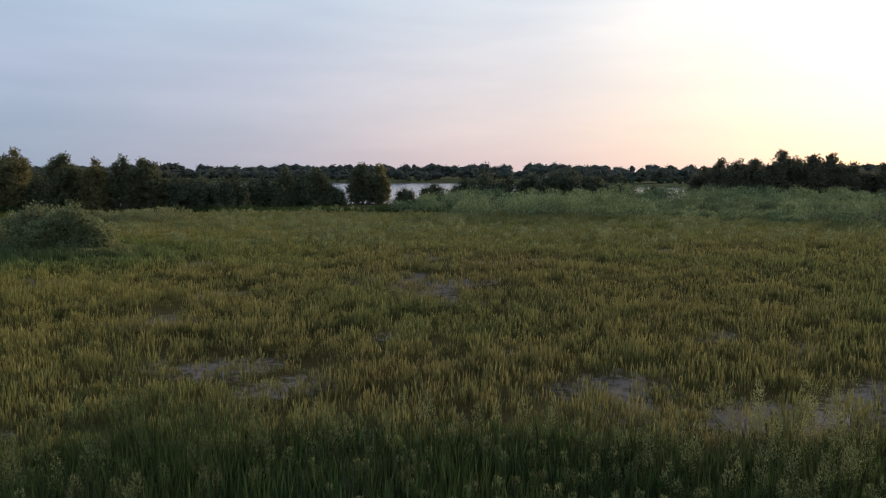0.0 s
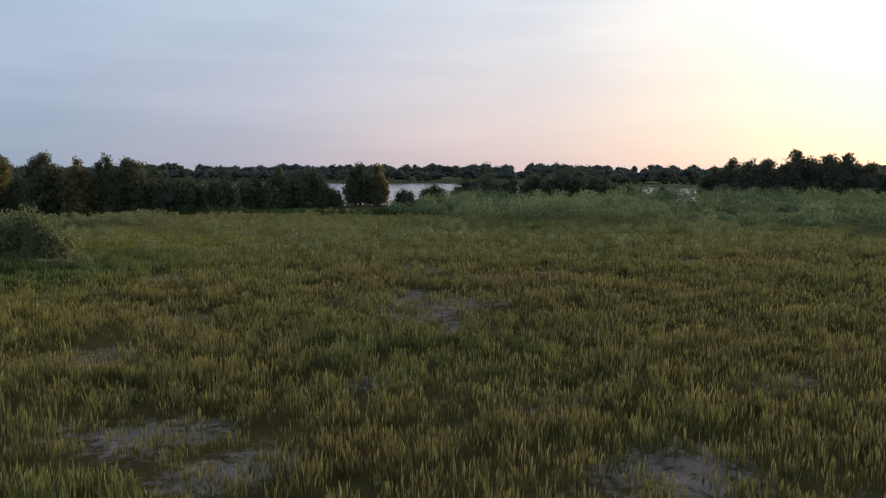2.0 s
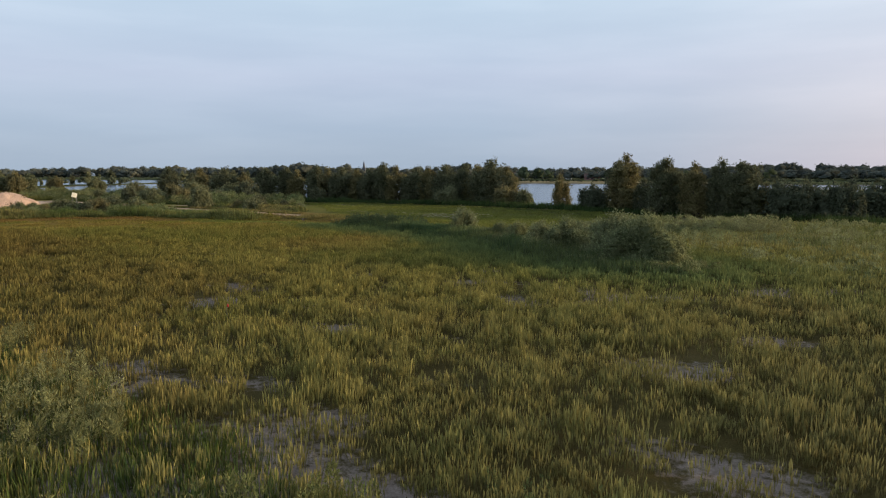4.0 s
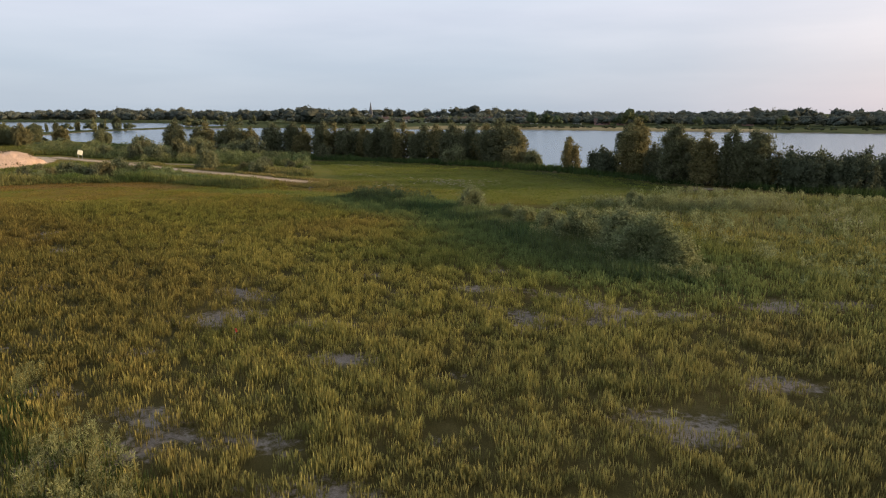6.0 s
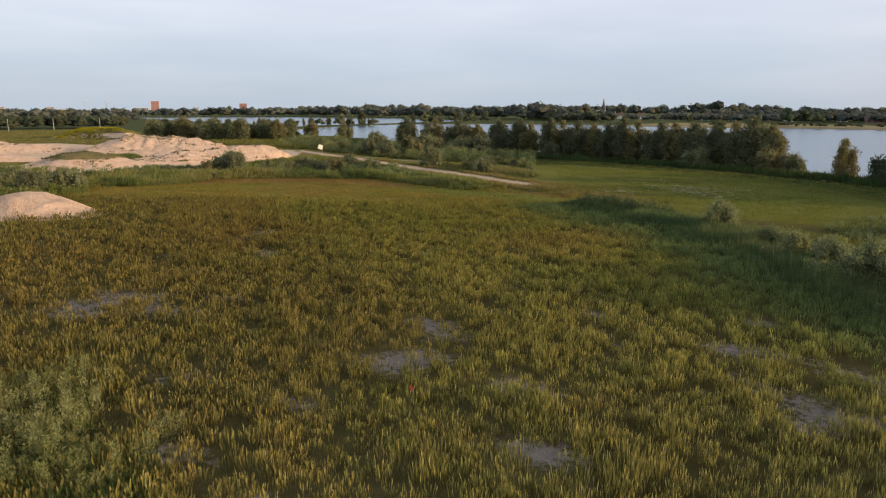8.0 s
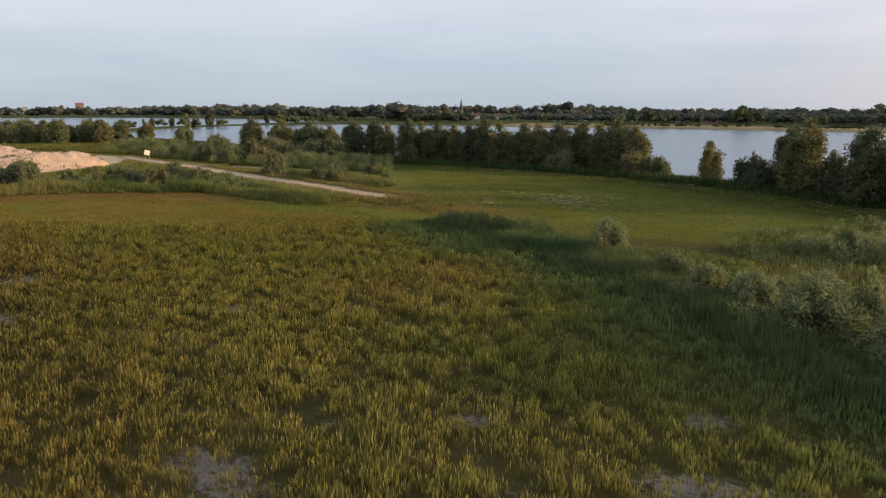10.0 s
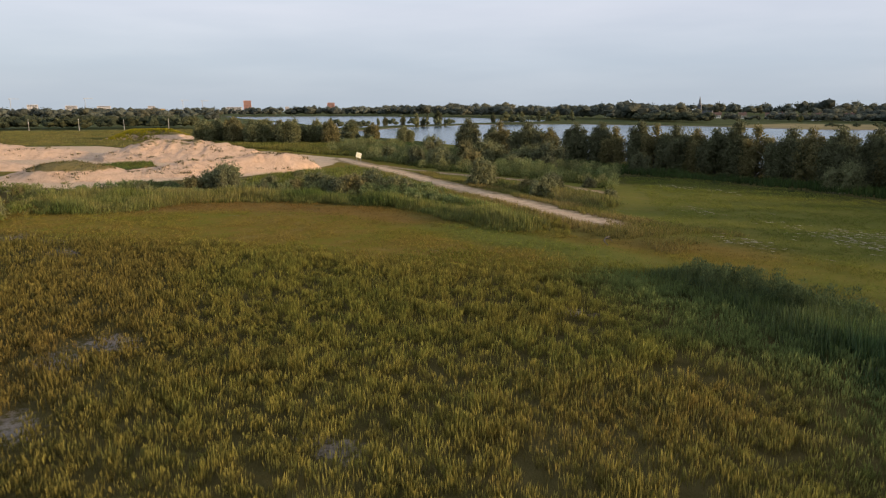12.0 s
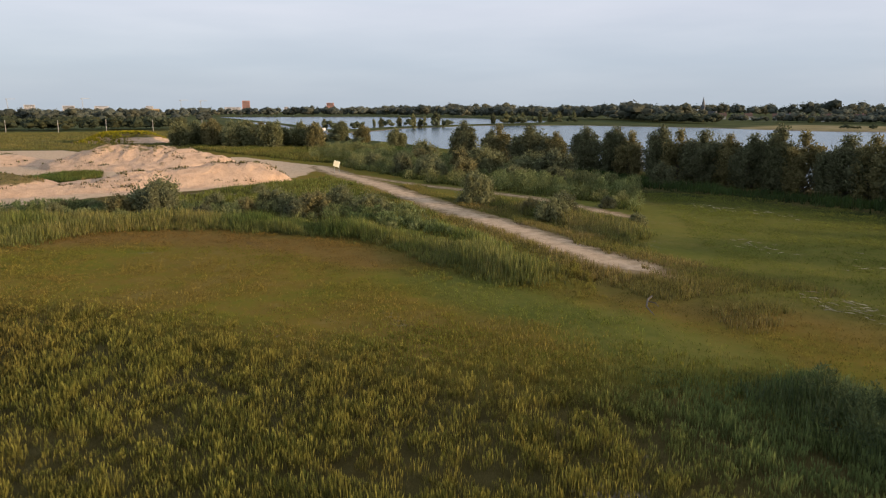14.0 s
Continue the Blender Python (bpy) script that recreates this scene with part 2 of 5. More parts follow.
GROUND, SAND, WATER = ground_material(), sand_material(), water_material()
LEAF, GRASS = leafy("willow_leaves", 0.7, 0.38, 0.35), leafy("grass_blades", 0.7, 0.3, 0.25)
FAR_LEAF = leafy("far_foliage", 0.9, 0.3, 0.25, 0.7)
BARK = plain("grey_bark", (0.05, 0.04, 0.03), (0.12, 0.1, 0.08), 3.0, 0.9, 0.6)
BOARD = plain("painted_board", (0.7, 0.66, 0.5), (0.8, 0.77, 0.62), 1.5, 0.5, 0.05)
POST = plain("weathered_post", (0.26, 0.25, 0.24), (0.4, 0.38, 0.36), 2.0, 0.8)
BRICK_RED = plain("red_brick_wall", (0.3, 0.15, 0.13), (0.4, 0.22, 0.19), 0.5, 0.85)
PALE_WALL = plain("pale_render", (0.34, 0.34, 0.37), (0.45, 0.45, 0.48), 0.3, 0.8)
YELLOW_WALL = plain("yellow_cladding", (0.34, 0.23, 0.1), (0.42, 0.29, 0.14), 0.4, 0.6)
TILE = plain("roof_tiles", (0.09, 0.055, 0.045), (0.15, 0.085, 0.065), 0.6, 0.8)
SLATE = plain("slate_roof", (0.05, 0.055, 0.065), (0.11, 0.115, 0.13), 0.6, 0.6)
GLASS = plain("dark_window", (0.02, 0.025, 0.03), (0.05, 0.06, 0.07), 0.8, 0.15, 0.0)
STEEL = plain("painted_steel", (0.17, 0.2, 0.24), (0.22, 0.25, 0.3), 0.6, 0.5)
ORANGE = plain("orange_paint", (0.4, 0.15, 0.05), (0.5, 0.2, 0.07), 0.8, 0.5)
RED = plain("red_plastic", (0.55, 0.03, 0.02), (0.7, 0.06, 0.04), 4.0, 0.5)
WHITE = plain("white_paint", (0.6, 0.6, 0.6), (0.75, 0.75, 0.74), 0.8, 0.5)


# ---- mesh helpers ----
def mesh_of(name, co, faces, material, attributes=(), smooth=False):
    """One mesh from an (n, 3) array and an (m, k) array of corners."""
    me = bpy.data.meshes.new(name)
    co, faces = np.asarray(co, np.float32), np.asarray(faces, np.int32)
    me.vertices.add(len(co))
    me.vertices.foreach_set("co", co.ravel())
    me.loops.add(faces.size)
    me.loops.foreach_set("vertex_index", faces.ravel())
    me.polygons.add(len(faces))
    me.polygons.foreach_set("loop_start", np.arange(len(faces), dtype=np.int32) * faces.shape[1])
    me.polygons.foreach_set("use_smooth", np.full(len(faces), smooth))
    for key, kind, values in attributes:
        a = me.attributes.new(key, kind, "POINT")
        values = np.asarray(values, np.float32)
        if kind == "FLOAT_COLOR":
            values = np.concatenate([values, np.ones((len(values), 1), np.float32)], 1)
            a.data.foreach_set("color", values.ravel())
        else:
            a.data.foreach_set("value", values.ravel())
    me.update(calc_edges=True)
    me.materials.append(material)
    return me


def part(name, bm, material, parent, label=""):
    """A bmesh, or a mesh already made, as one object under a thing."""
    if isinstance(bm, bmesh.types.BMesh):
        me = bpy.data.meshes.new(name)
        bm.to_mesh(me)
        bm.free()
        me.materials.append(material)
    else:
        me = bm
    ob = new(name, me)
    ob.parent = parent
    return tagged(ob, label)


def box(size, at=(0, 0, 0), bevel=0.0, turn=None):
    bm = bmesh.new()
    bmesh.ops.create_cube(bm, size=1.0, matrix=Matrix.Translation(at) @ (turn or Matrix()) @ Matrix.Diagonal((*size, 1)))
    if bevel:
        bmesh.ops.bevel(bm, geom=bm.edges[:], offset=bevel, segments=2, affect="EDGES", profile=0.6)
    return bm


def pole_mesh(r0, r1, h, n=10, at=(0, 0, 0)):
    bm = bmesh.new()
    bmesh.ops.create_cone(bm, cap_ends=True, segments=n, radius1=r0, radius2=r1, depth=h, matrix=Matrix.Translation((at[0], at[1], at[2] + h / 2)))
    return bm


def lattice(ix, iy, seed):
    h = (ix * 374761393 + iy * 668265263 + seed * 1442695041) & 0x7FFFFFFF
    h = ((h ^ (h >> 13)) * 1274126177) & 0x7FFFFFFF
    return ((h ^ (h >> 16)) & 0xFFFF) / 65535.0


def patchy(x, y, size, seed=1, octaves=3):
    """Smooth value noise, 0 to 1, with blotches of that many metres."""
    total, weight, amp = np.zeros_like(x, dtype=float), 0.0, 1.0
    for o in range(octaves):
        u, v = x / size, y / size
        ix, iy = np.floor(u).astype(np.int64), np.floor(v).astype(np.int64)
        fx, fy = u - ix, v - iy
        fx, fy = fx * fx * (3 - 2 * fx), fy * fy * (3 - 2 * fy)
        s = seed + 17 * o
        top = lattice(ix, iy, s) * (1 - fx) + lattice(ix + 1, iy, s) * fx
        low = lattice(ix, iy + 1, s) * (1 - fx) + lattice(ix + 1, iy + 1, s) * fx
        total, weight, amp, size = total + amp * (top * (1 - fy) + low * fy), weight + amp, amp * 0.5, size * 0.5
    return total / weight


def inside(x, y, corners):
    """Signed distance to a polygon, positive within."""
    x, y = np.asarray(x, float), np.asarray(y, float)
    near, within = np.full(x.shape, 1e9), np.zeros(x.shape, bool)
    for (ax, ay), (bx, by) in zip(corners, corners[1:] + corners[:1]):
        dx, dy = bx - ax, by - ay
        k = np.clip(((x - ax) * dx + (y - ay) * dy) / (dx * dx + dy * dy), 0, 1)
        near = np.minimum(near, np.hypot(x - ax - k * dx, y - ay - k * dy))
        cross = (ay > y) != (by > y)
        within ^= cross & (x < (bx - ax) * (y - ay) / ((by - ay) or 1e-9) + ax)
    return np.where(within, near, -near)


def along(x, y, line):
    """Distance to a broken line."""
    near = np.full(np.shape(x), 1e9)
    for (ax, ay), (bx, by) in zip(line[:-1], line[1:]):
        dx, dy = bx - ax, by - ay
        k = np.clip(((x - ax) * dx + (y - ay) * dy) / (dx * dx + dy * dy), 0, 1)
        near = np.minimum(near, np.hypot(x - ax - k * dx, y - ay - k * dy))
    return near


def offset(x, y, line):
    """Signed sideways distance to a broken line."""
    near, signed = np.full(np.shape(x), 1e9), np.full(np.shape(x), 20.0)
    for (ax, ay), (bx, by) in zip(line[:-1], line[1:]):
        dx, dy = bx - ax, by - ay
        k = np.clip(((x - ax) * dx + (y - ay) * dy) / (dx * dx + dy * dy), 0, 1)
        d = np.hypot(x - ax - k * dx, y - ay - k * dy)
        side = np.sign(dx * (y - ay) - dy * (x - ax))
        signed = np.where(d < near, np.clip(d, 0, 20) * side, signed)
        near = np.minimum(near, d)
    return signed


def ease(v, a, b):
    v = np.clip((v - a) / (b - a), 0, 1)
    return v * v * (3 - 2 * v)


# ---- the plan ----
LAKE = [(-700, 55), (-480, 62), (-330, 74), (-265, 88), (-205, 94), (-165, 100), (-140, 106), (-112, 110), (-86, 111), (-66, 109), (-44, 112),
        (-18, 124), (5, 130), (40, 138), (62, 152), (84, 175), (100, 215), (96, 262), (70, 310), (10, 395), (-110, 380), (-200, 362), (-290, 343),
        (-330, 310), (-400, 302), (-490, 262), (-505, 200), (-455, 135), (-400, 100), (-380, 84), (-410, 74), (-560, 72), (-690, 66)]
FAR_LAKE = [(-1250, 20), (-1200, 240), (-900, 330), (-680, 330), (-590, 285), (-535, 205), (-480, 128), (-430, 92), (-440, 84), (-560, 84), (-720, 72)]
SANDPIT = [(-129, 8), (-138, 17), (-141, 28), (-147, 36), (-156, 43), (-166, 47), (-176, 49), (-205, 36), (-214, 12), (-250, -8), (-262, -60),
           (-205, -62), (-178, -38), (-150, -24), (-139, -6)]
TRACK = [(-172, 48), (-160, 48.8), (-149, 50.4), (-137, 52.0), (-125, 52.8), (-115, 53.6), (-105, 54.8), (-98, 55.5), (-91, 55.8), (-86, 56.4), (-80, 57.8), (-73, 59.6)]
SIDE_TRACK = [(-152, 51.8), (-143, 55.5), (-137, 58.2), (-128, 62.8), (-121, 65.8), (-110, 67.4), (-104, 68.6), (-99, 68.5)]
MEDIAN = [(-121, 58.2), (-112, 58.6), (-103, 59.0), (-95, 59.6), (-90, 61), (-93, 64.5), (-98, 66.6), (-104, 66.2), (-110, 65), (-121, 62.5)]
LAWN = [(-106, 2), (-110, 14), (-113, 23), (-110.5, 30), (-106, 37), (-100, 42.5), (-92, 45.5), (-85, 48), (-80, 52), (-81, 60), (-92, 68), (-104, 73), (-124, 80), (-112, 89), (-86, 94), (-60, 93),
        (-46, 88), (-42, 75), (-46, 62), (-55, 57), (-62, 53), (-68, 47), (-73, 37), (-84, 24), (-93, 14), (-96, 2)]
SCRUB_BAND = [(-44, 50), (-41, 53), (-36, 54), (-29, 52), (-23, 48.5), (-18, 45.5), (-18, 41.5), (-24, 41.0), (-31, 44.5), (-38, 47)]
RUSHES = [(-66, 48.6), (-66, 52.6), (-61, 54.2), (-54, 55), (-47, 54), (-41, 53), (-36, 52), (-28, 49), (-19, 45), (-18, 41), (-22.5, 38.5), (-29, 40), (-35, 42.5), (-40, 45), (-48, 47), (-57, 47.8)]
TALL_GRASS = [(-48, 72), (-46, 61), (-34, 56), (-22, 51), (-14, 45), (5, 46), (25, 50), (45, 50), (66, 56), (60, 74), (8, 90), (-20, 92), (-40, 86)]
THICKET = [(-8, 96), (5, 82), (25, 73), (45, 64), (82, 66), (84, 112), (60, 128), (38, 128), (20, 112), (0, 114)]
FRINGE = [(-8, 13), (0, 13.6), (16, 13.0), (34, 12), (34, 8), (14, 8.6), (0, 8.8), (-8, 8.6)]
WEST_FRINGE = [(-34, 9), (-18, 12.4), (-9, 13), (-9, 9.5), (-14, 6), (-34, 2)]
REEDS = [(-124, 4), (-119, 22), (-116, 30), (-111, 39), (-104, 46), (-96, 50), (-88, 51.8), (-84, 52.4), (-80.5, 49.5), (-84, 45.5), (-91, 43.7), (-96, 42.8), (-101, 40), (-104, 36), (-107.5, 31.5), (-110.5, 27), (-109.5, 22), (-106, 18.5), (-104, 12), (-108, 4)]
VERGE = [(-172, 52), (-150, 57), (-132, 62), (-114, 71), (-104, 70), (-128, 83), (-142, 84), (-165, 78), (-195, 70), (-230, 72), (-235, 55), (-195, 50)]
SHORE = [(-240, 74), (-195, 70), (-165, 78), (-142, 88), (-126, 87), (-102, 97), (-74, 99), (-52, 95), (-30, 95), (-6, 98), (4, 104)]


def height(x, y):
    lake = np.maximum(inside(x, y, LAKE), inside(x, y, FAR_LAKE))
    z = 0.16 * (patchy(x, y, 9.0, 3) - 0.5) + 0.35 * (patchy(x, y, 38.0, 4) - 0.5)
    z = z * ease(-lake, 0, 10) + 0.35 * ease(-along(x, y, TRACK), -6, -1.5) * 0.6
    return z - 2.2 * ease(lake, -5.0, 6.0)


DIP = [(-172, 4), (-177, 8), (-175, 13), (-165, 14), (-156, 11), (-164, 3)]


def pitted(x, y):
    """The open sand of the pit, with its green dips."""
    s = ease(inside(x, y, SANDPIT), -1.5, 1.5)
    dips = np.maximum(np.maximum(inside(x, y, DIP), inside(x, y, [(-235, -24), (-238, -17), (-220, -9), (-208, -10), (-208, -18)])), inside(x, y, [(-146, -24), (-154, -4), (-166, -4), (-172, -40)]))
    return np.minimum(s, 1 - ease(dips, -1, 1.5))


def sandy(x, y):
    wander = 1.0 * (patchy(x, y, 2.5, 8) - 0.5)
    s = np.maximum(pitted(x, y), (1 - ease(along(x, y, TRACK) + 1.7 * wander + 0.5 * ease(x, -118, -96), 1.5, 2.7)) * (1 - ease(x + 5 * wander, -88, -79)))
    return np.maximum(s, 1 - ease(along(x, y, SIDE_TRACK) + wander, 0.9, 1.6))


OPEN_SOIL = [(-4.5, 17.5, 1.3), (-8.8, 19.5, 0.8), (5.3, 30.5, 0.9), (-1.5, 22.3, 0.7), (3.3, 21.5, 0.6), (3.8, 16.8, 0.7), (8.1, 14.9, 1.4), (9.6, 22.3, 0.7), (5.4, 18.3, 0.7), (-6.7, 17.3, 0.7), (10.2, 16.8, 1.1),
             (-19.7, 12.9, 0.8), (-17.3, 15.2, 0.8), (-10.7, 25.2, 1.3), (-14.7, 40.7, 1.2), (-27.5, 23.1, 0.9), (-33.9, 22.4, 1.1), (-17.5, 22.9, 0.8), (-21.8, 20.6, 0.9), (-14.9, 19.4, 0.9), (-20.5, 29.4, 1.0),
             (-9.8, 30.4, 1.1), (-32.9, 12.4, 1.1), (-21.8, 12.7, 0.9), (-14.6, 13.8, 0.7), (-5.2, 18.8, 1.2), (-9.0, 19.8, 1.0), (-10.3, 12.9, 0.6), (-6.7, 17.0, 0.7), (-12.9, 8.8, 0.8), (-31.8, 21.2, 1.4), (-34.6, 22.8, 1.2), (-30, 28.7, 0.6), (-36.3, 26.1, 0.8),
             (-28.3, 23.4, 0.8), (-25.9, 31.7, 1.3), (-31.8, 18.9, 1.1), (-22.6, 34.6, 0.9), (-61.8, 19.9, 1.3), (-55.1, 18.8, 0.8), (-49.2, 28.3, 0.6), (-77.6, 39.6, 1.3), (-78.1, 44.4, 1.0), (-82.6, 39.2, 1.0), (-101, 25.9, 1.6), (-73.1, 61.9, 2.4)]


def bare(x, y):
    """Open patches of cracked soil in the field, ragged at their edges."""
    b = patchy(x, y, 1.5, 21, 3) * 0.55 + patchy(x, y, 11.0, 22, 2) * 0.45
    b = 0.75 * ease(b - 0.06 * ease(along(x, y, [(-50, 30), (-80, 38)]), 26, 4), 0.6, 0.68)
    wander = 2.2 * (patchy(x, y, 0.8, 24, 3) - 0.5)
    for px, py, r in OPEN_SOIL:
        b = np.maximum(b, 0.95 * (1 - ease(np.hypot((x - px) * 0.8, y - py) / (1.1 * r) + wander, 0.4, 1.3)))
    return b


def lawn_zones(x, y):
    """How fresh and how foxed the short grass is."""
    fresh = 0.8 * ease(y + 26 * (patchy(x, y, 14.0, 13) - 0.5), 50, 66) * (1 - 0.6 * ease(y, 200, 300) * ease(-x, 120, 220))
    fresh = np.maximum(fresh, 0.9 * ease(4.5 * (patchy(x, y, 5, 14) - 0.5) - along(x, y, [(-86, 44.5), (-79, 47.5), (-73, 49.2), (-66, 50)]), -4.0, -1.0))
    wander = 4.5 * (patchy(x, y, 6, 18) - 0.5)
    rust = np.maximum(0.75 * ease(-along(x, y, [(-108, 18), (-108, 27), (-103, 34), (-97, 39), (-92, 41)]) + wander, -5.5, -1.0), 0.7 * ease(-along(x, y, [(-81, 55), (-75, 57.5), (-70, 61)]) + wander, -5.0, -1.0))
    return fresh, rust


def build_ground():
    def lines(fine0, fine1, step, mid0, mid1, wide, end0, end1):
        far = lambda a, b, n: list(np.sign(b) * np.geomspace(abs(a) + 1, abs(b), n))
        return np.unique(np.round(np.concatenate([np.arange(fine0, fine1, step), np.arange(mid0, fine0, wide), np.arange(fine1, mid1, wide), far(mid0, end0, 22), far(mid1, end1, 22)]), 2))
    xs = lines(-262, 90, 2.1, -1280, 140, 8.0, -4500, 4500)
    ys = lines(-40, 135, 1.9, -120, 480, 6.0, -4500, 4500)
    gx, gy = np.meshgrid(xs, ys)
    x, y = gx.ravel(), gy.ravel()
    z = height(x, y)
    nx, ny = len(xs), len(ys)
    i = (np.arange(ny - 1)[:, None] * nx + np.arange(nx - 1)[None]).ravel()
    faces = np.stack([i, i + 1, i + nx + 1, i + nx], 1)
    lake = np.maximum(inside(x, y, LAKE), inside(x, y, FAR_LAKE))
    lawn = np.maximum(ease(inside(x, y, LAWN) + 6 * (patchy(x, y, 7, 5) - 0.5), -3, 3), ease(np.hypot(x + 40, y - 45), 95, 120))
    lawn = np.maximum(lawn, 1 - ease(np.minimum(along(x, y, TRACK), along(x, y, SIDE_TRACK)) + 3 * (patchy(x, y, 4, 15) - 0.5), 7, 12))
    mud = np.maximum(0.85 * bare(x, y) * (1 - 0.55 * lawn) * (np.hypot(x, y) < 260), ease(lake, -4, 1))
    near_lanes = 1 - ease(np.minimum(along(x, y, TRACK), along(x, y, SIDE_TRACK)), 3.5, 5.5)
    worn, side_worn = near_lanes * (1 - ease(x, -86, -74)), near_lanes * (1 - ease(x, -106, -98))
    fresh, rust = lawn_zones(x, y)
    rough = np.maximum(ease(y, 190, 260), ease(-x, 215, 260))
    straw = ease(inside(x, y, [(-372, 296), (-300, 300), (-180, 345), (-150, 372), (-180, 420), (-330, 420), (-430, 390)]) + 20 * (patchy(x, y, 30, 16) - 0.5), -4, 8) * rough
    # wet: lush strip by the shore, tinted dark where the row's shadow falls
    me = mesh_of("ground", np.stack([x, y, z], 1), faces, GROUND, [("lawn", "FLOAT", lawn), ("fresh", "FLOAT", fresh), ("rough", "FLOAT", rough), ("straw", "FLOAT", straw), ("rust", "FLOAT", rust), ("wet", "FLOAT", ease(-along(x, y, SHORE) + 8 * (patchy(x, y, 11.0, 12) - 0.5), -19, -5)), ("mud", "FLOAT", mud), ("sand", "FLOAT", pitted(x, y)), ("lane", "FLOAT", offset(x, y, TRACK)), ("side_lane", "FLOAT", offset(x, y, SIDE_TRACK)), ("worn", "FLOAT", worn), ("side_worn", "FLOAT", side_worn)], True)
    tagged(new("ground", me), "flat grassy marsh ground with bare soil and sandy tracks", "ground", kind="structure")
    me = mesh_of("lake", [(-1300, -20, -0.8), (150, -20, -0.8), (150, 520, -0.8), (-1300, 520, -0.8)], [(0, 1, 2, 3)], WATER)
    ob = tagged(new("water", me), "calm pale lake water reflecting the evening sky", "water", kind="structure")
    ob.location.z = 0.0


build_ground()
RNG = np.random.default_rng(7)


def slivers(base, axis, side, length, width, waist=0.6):
    """One leaning blade, widest above its middle, for each row: corners and triangles."""
    length, width = length[:, None], width[:, None]
    co = np.stack([base, base + axis * length * waist + side * width, base + axis * length], 1).reshape(-1, 3)
    return co, np.arange(len(co)).reshape(-1, 3)


def wedges(base, axis, side, length, width):
    """One three-cornered leaf for each row, for plants that stay far off."""
    length, width = length[:, None], width[:, None]
    co = np.stack([base - side * width / 2, base + side * width / 2, base + axis * length], 1).reshape(-1, 3)
    return co, np.arange(len(co)).reshape(-1, 3)


def unit(v):
    return v / np.maximum(np.linalg.norm(v, axis=1, keepdims=True), 1e-9)


def tufts(x, y, blades, tall, spread, lean, width, root, tip, waist=0.0):
    """Blades that rise in tufts from the ground. tall, root and tip have a row for each tuft."""
    n = len(x)
    k = np.repeat(np.arange(n), blades)
    m = len(k)
    a, r = RNG.uniform(0, 2 * np.pi, m), spread * np.sqrt(RNG.uniform(0, 1, m))
    bx, by = x[k] + r * np.cos(a), y[k] + r * np.sin(a)
    base = np.stack([bx, by, height(x, y)[k] - 0.02], 1)
    axis = unit(np.stack([lean * np.cos(a) * RNG.uniform(0, 1, m), lean * np.sin(a) * RNG.uniform(0, 1, m), np.ones(m)], 1))
    s = RNG.uniform(0, 2 * np.pi, m)
    side = np.stack([np.cos(s), np.sin(s), np.zeros(m)], 1)
    long, wide = tall[k] * RNG.uniform(0.55, 1.15, m), width * RNG.uniform(0.7, 1.3, m)
    shade = RNG.uniform(0.68, 1.32, m)[:, None] * np.stack([RNG.uniform(0.92, 1.1, m), np.ones(m), RNG.uniform(0.8, 1.4, m)], 1)
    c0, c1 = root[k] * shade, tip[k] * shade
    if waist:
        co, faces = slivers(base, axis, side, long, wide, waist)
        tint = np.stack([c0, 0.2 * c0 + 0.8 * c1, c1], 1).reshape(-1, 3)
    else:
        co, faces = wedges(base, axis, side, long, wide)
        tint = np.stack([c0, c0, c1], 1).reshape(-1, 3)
    return co, faces, tint


def stuff(name, pieces, material, label, category):
    co, faces, tint, at = [], [], [], 0
    for c, f, t in pieces:
        co.append(c), faces.append(f + at), tint.append(t)
        at += len(c)
    me = mesh_of(name, np.concatenate(co), np.concatenate(faces), material, [("tint", "FLOAT_COLOR", np.clip(np.concatenate(tint), 0.004, 0.9))])
    return tagged(new(name, me), label, category, kind="stuff")


def mixed(a, b, f):
    return np.asarray(a)[None] * (1 - f[:, None]) + np.asarray(b)[None] * f[:, None]


OLIVE, GREEN, RUST = (0.29, 0.255, 0.072), (0.21, 0.23, 0.06), (0.26, 0.17, 0.06)
LAWN_GREEN, LAWN_BROWN = (0.135, 0.145, 0.02), (0.19, 0.13, 0.03)
HERB_DARK, HERB_PALE = (0.085, 0.115, 0.045), (0.24, 0.24, 0.11)
DEEP_GREEN, RUSH_GREEN = (0.075, 0.12, 0.034), (0.13, 0.15, 0.036)
GREY_GREEN, BLUE_GREEN = (0.25, 0.25, 0.115), (0.12, 0.17, 0.07)


def scatter(corners, density, grow=0.0):
    xs, ys = [c[0] for c in corners], [c[1] for c in corners]
    x0, x1, y0, y1 = min(xs) - grow, max(xs) + grow, min(ys) - grow, max(ys) + grow
    n = int((x1 - x0) * (y1 - y0) * density)
    x, y = RNG.uniform(x0, x1, n), RNG.uniform(y0, y1, n)
    d = inside(x, y, corners) + 4.5 * (patchy(x, y, 4.0, 61) - 0.5)
    keep = d > -grow
    return x[keep], y[keep]


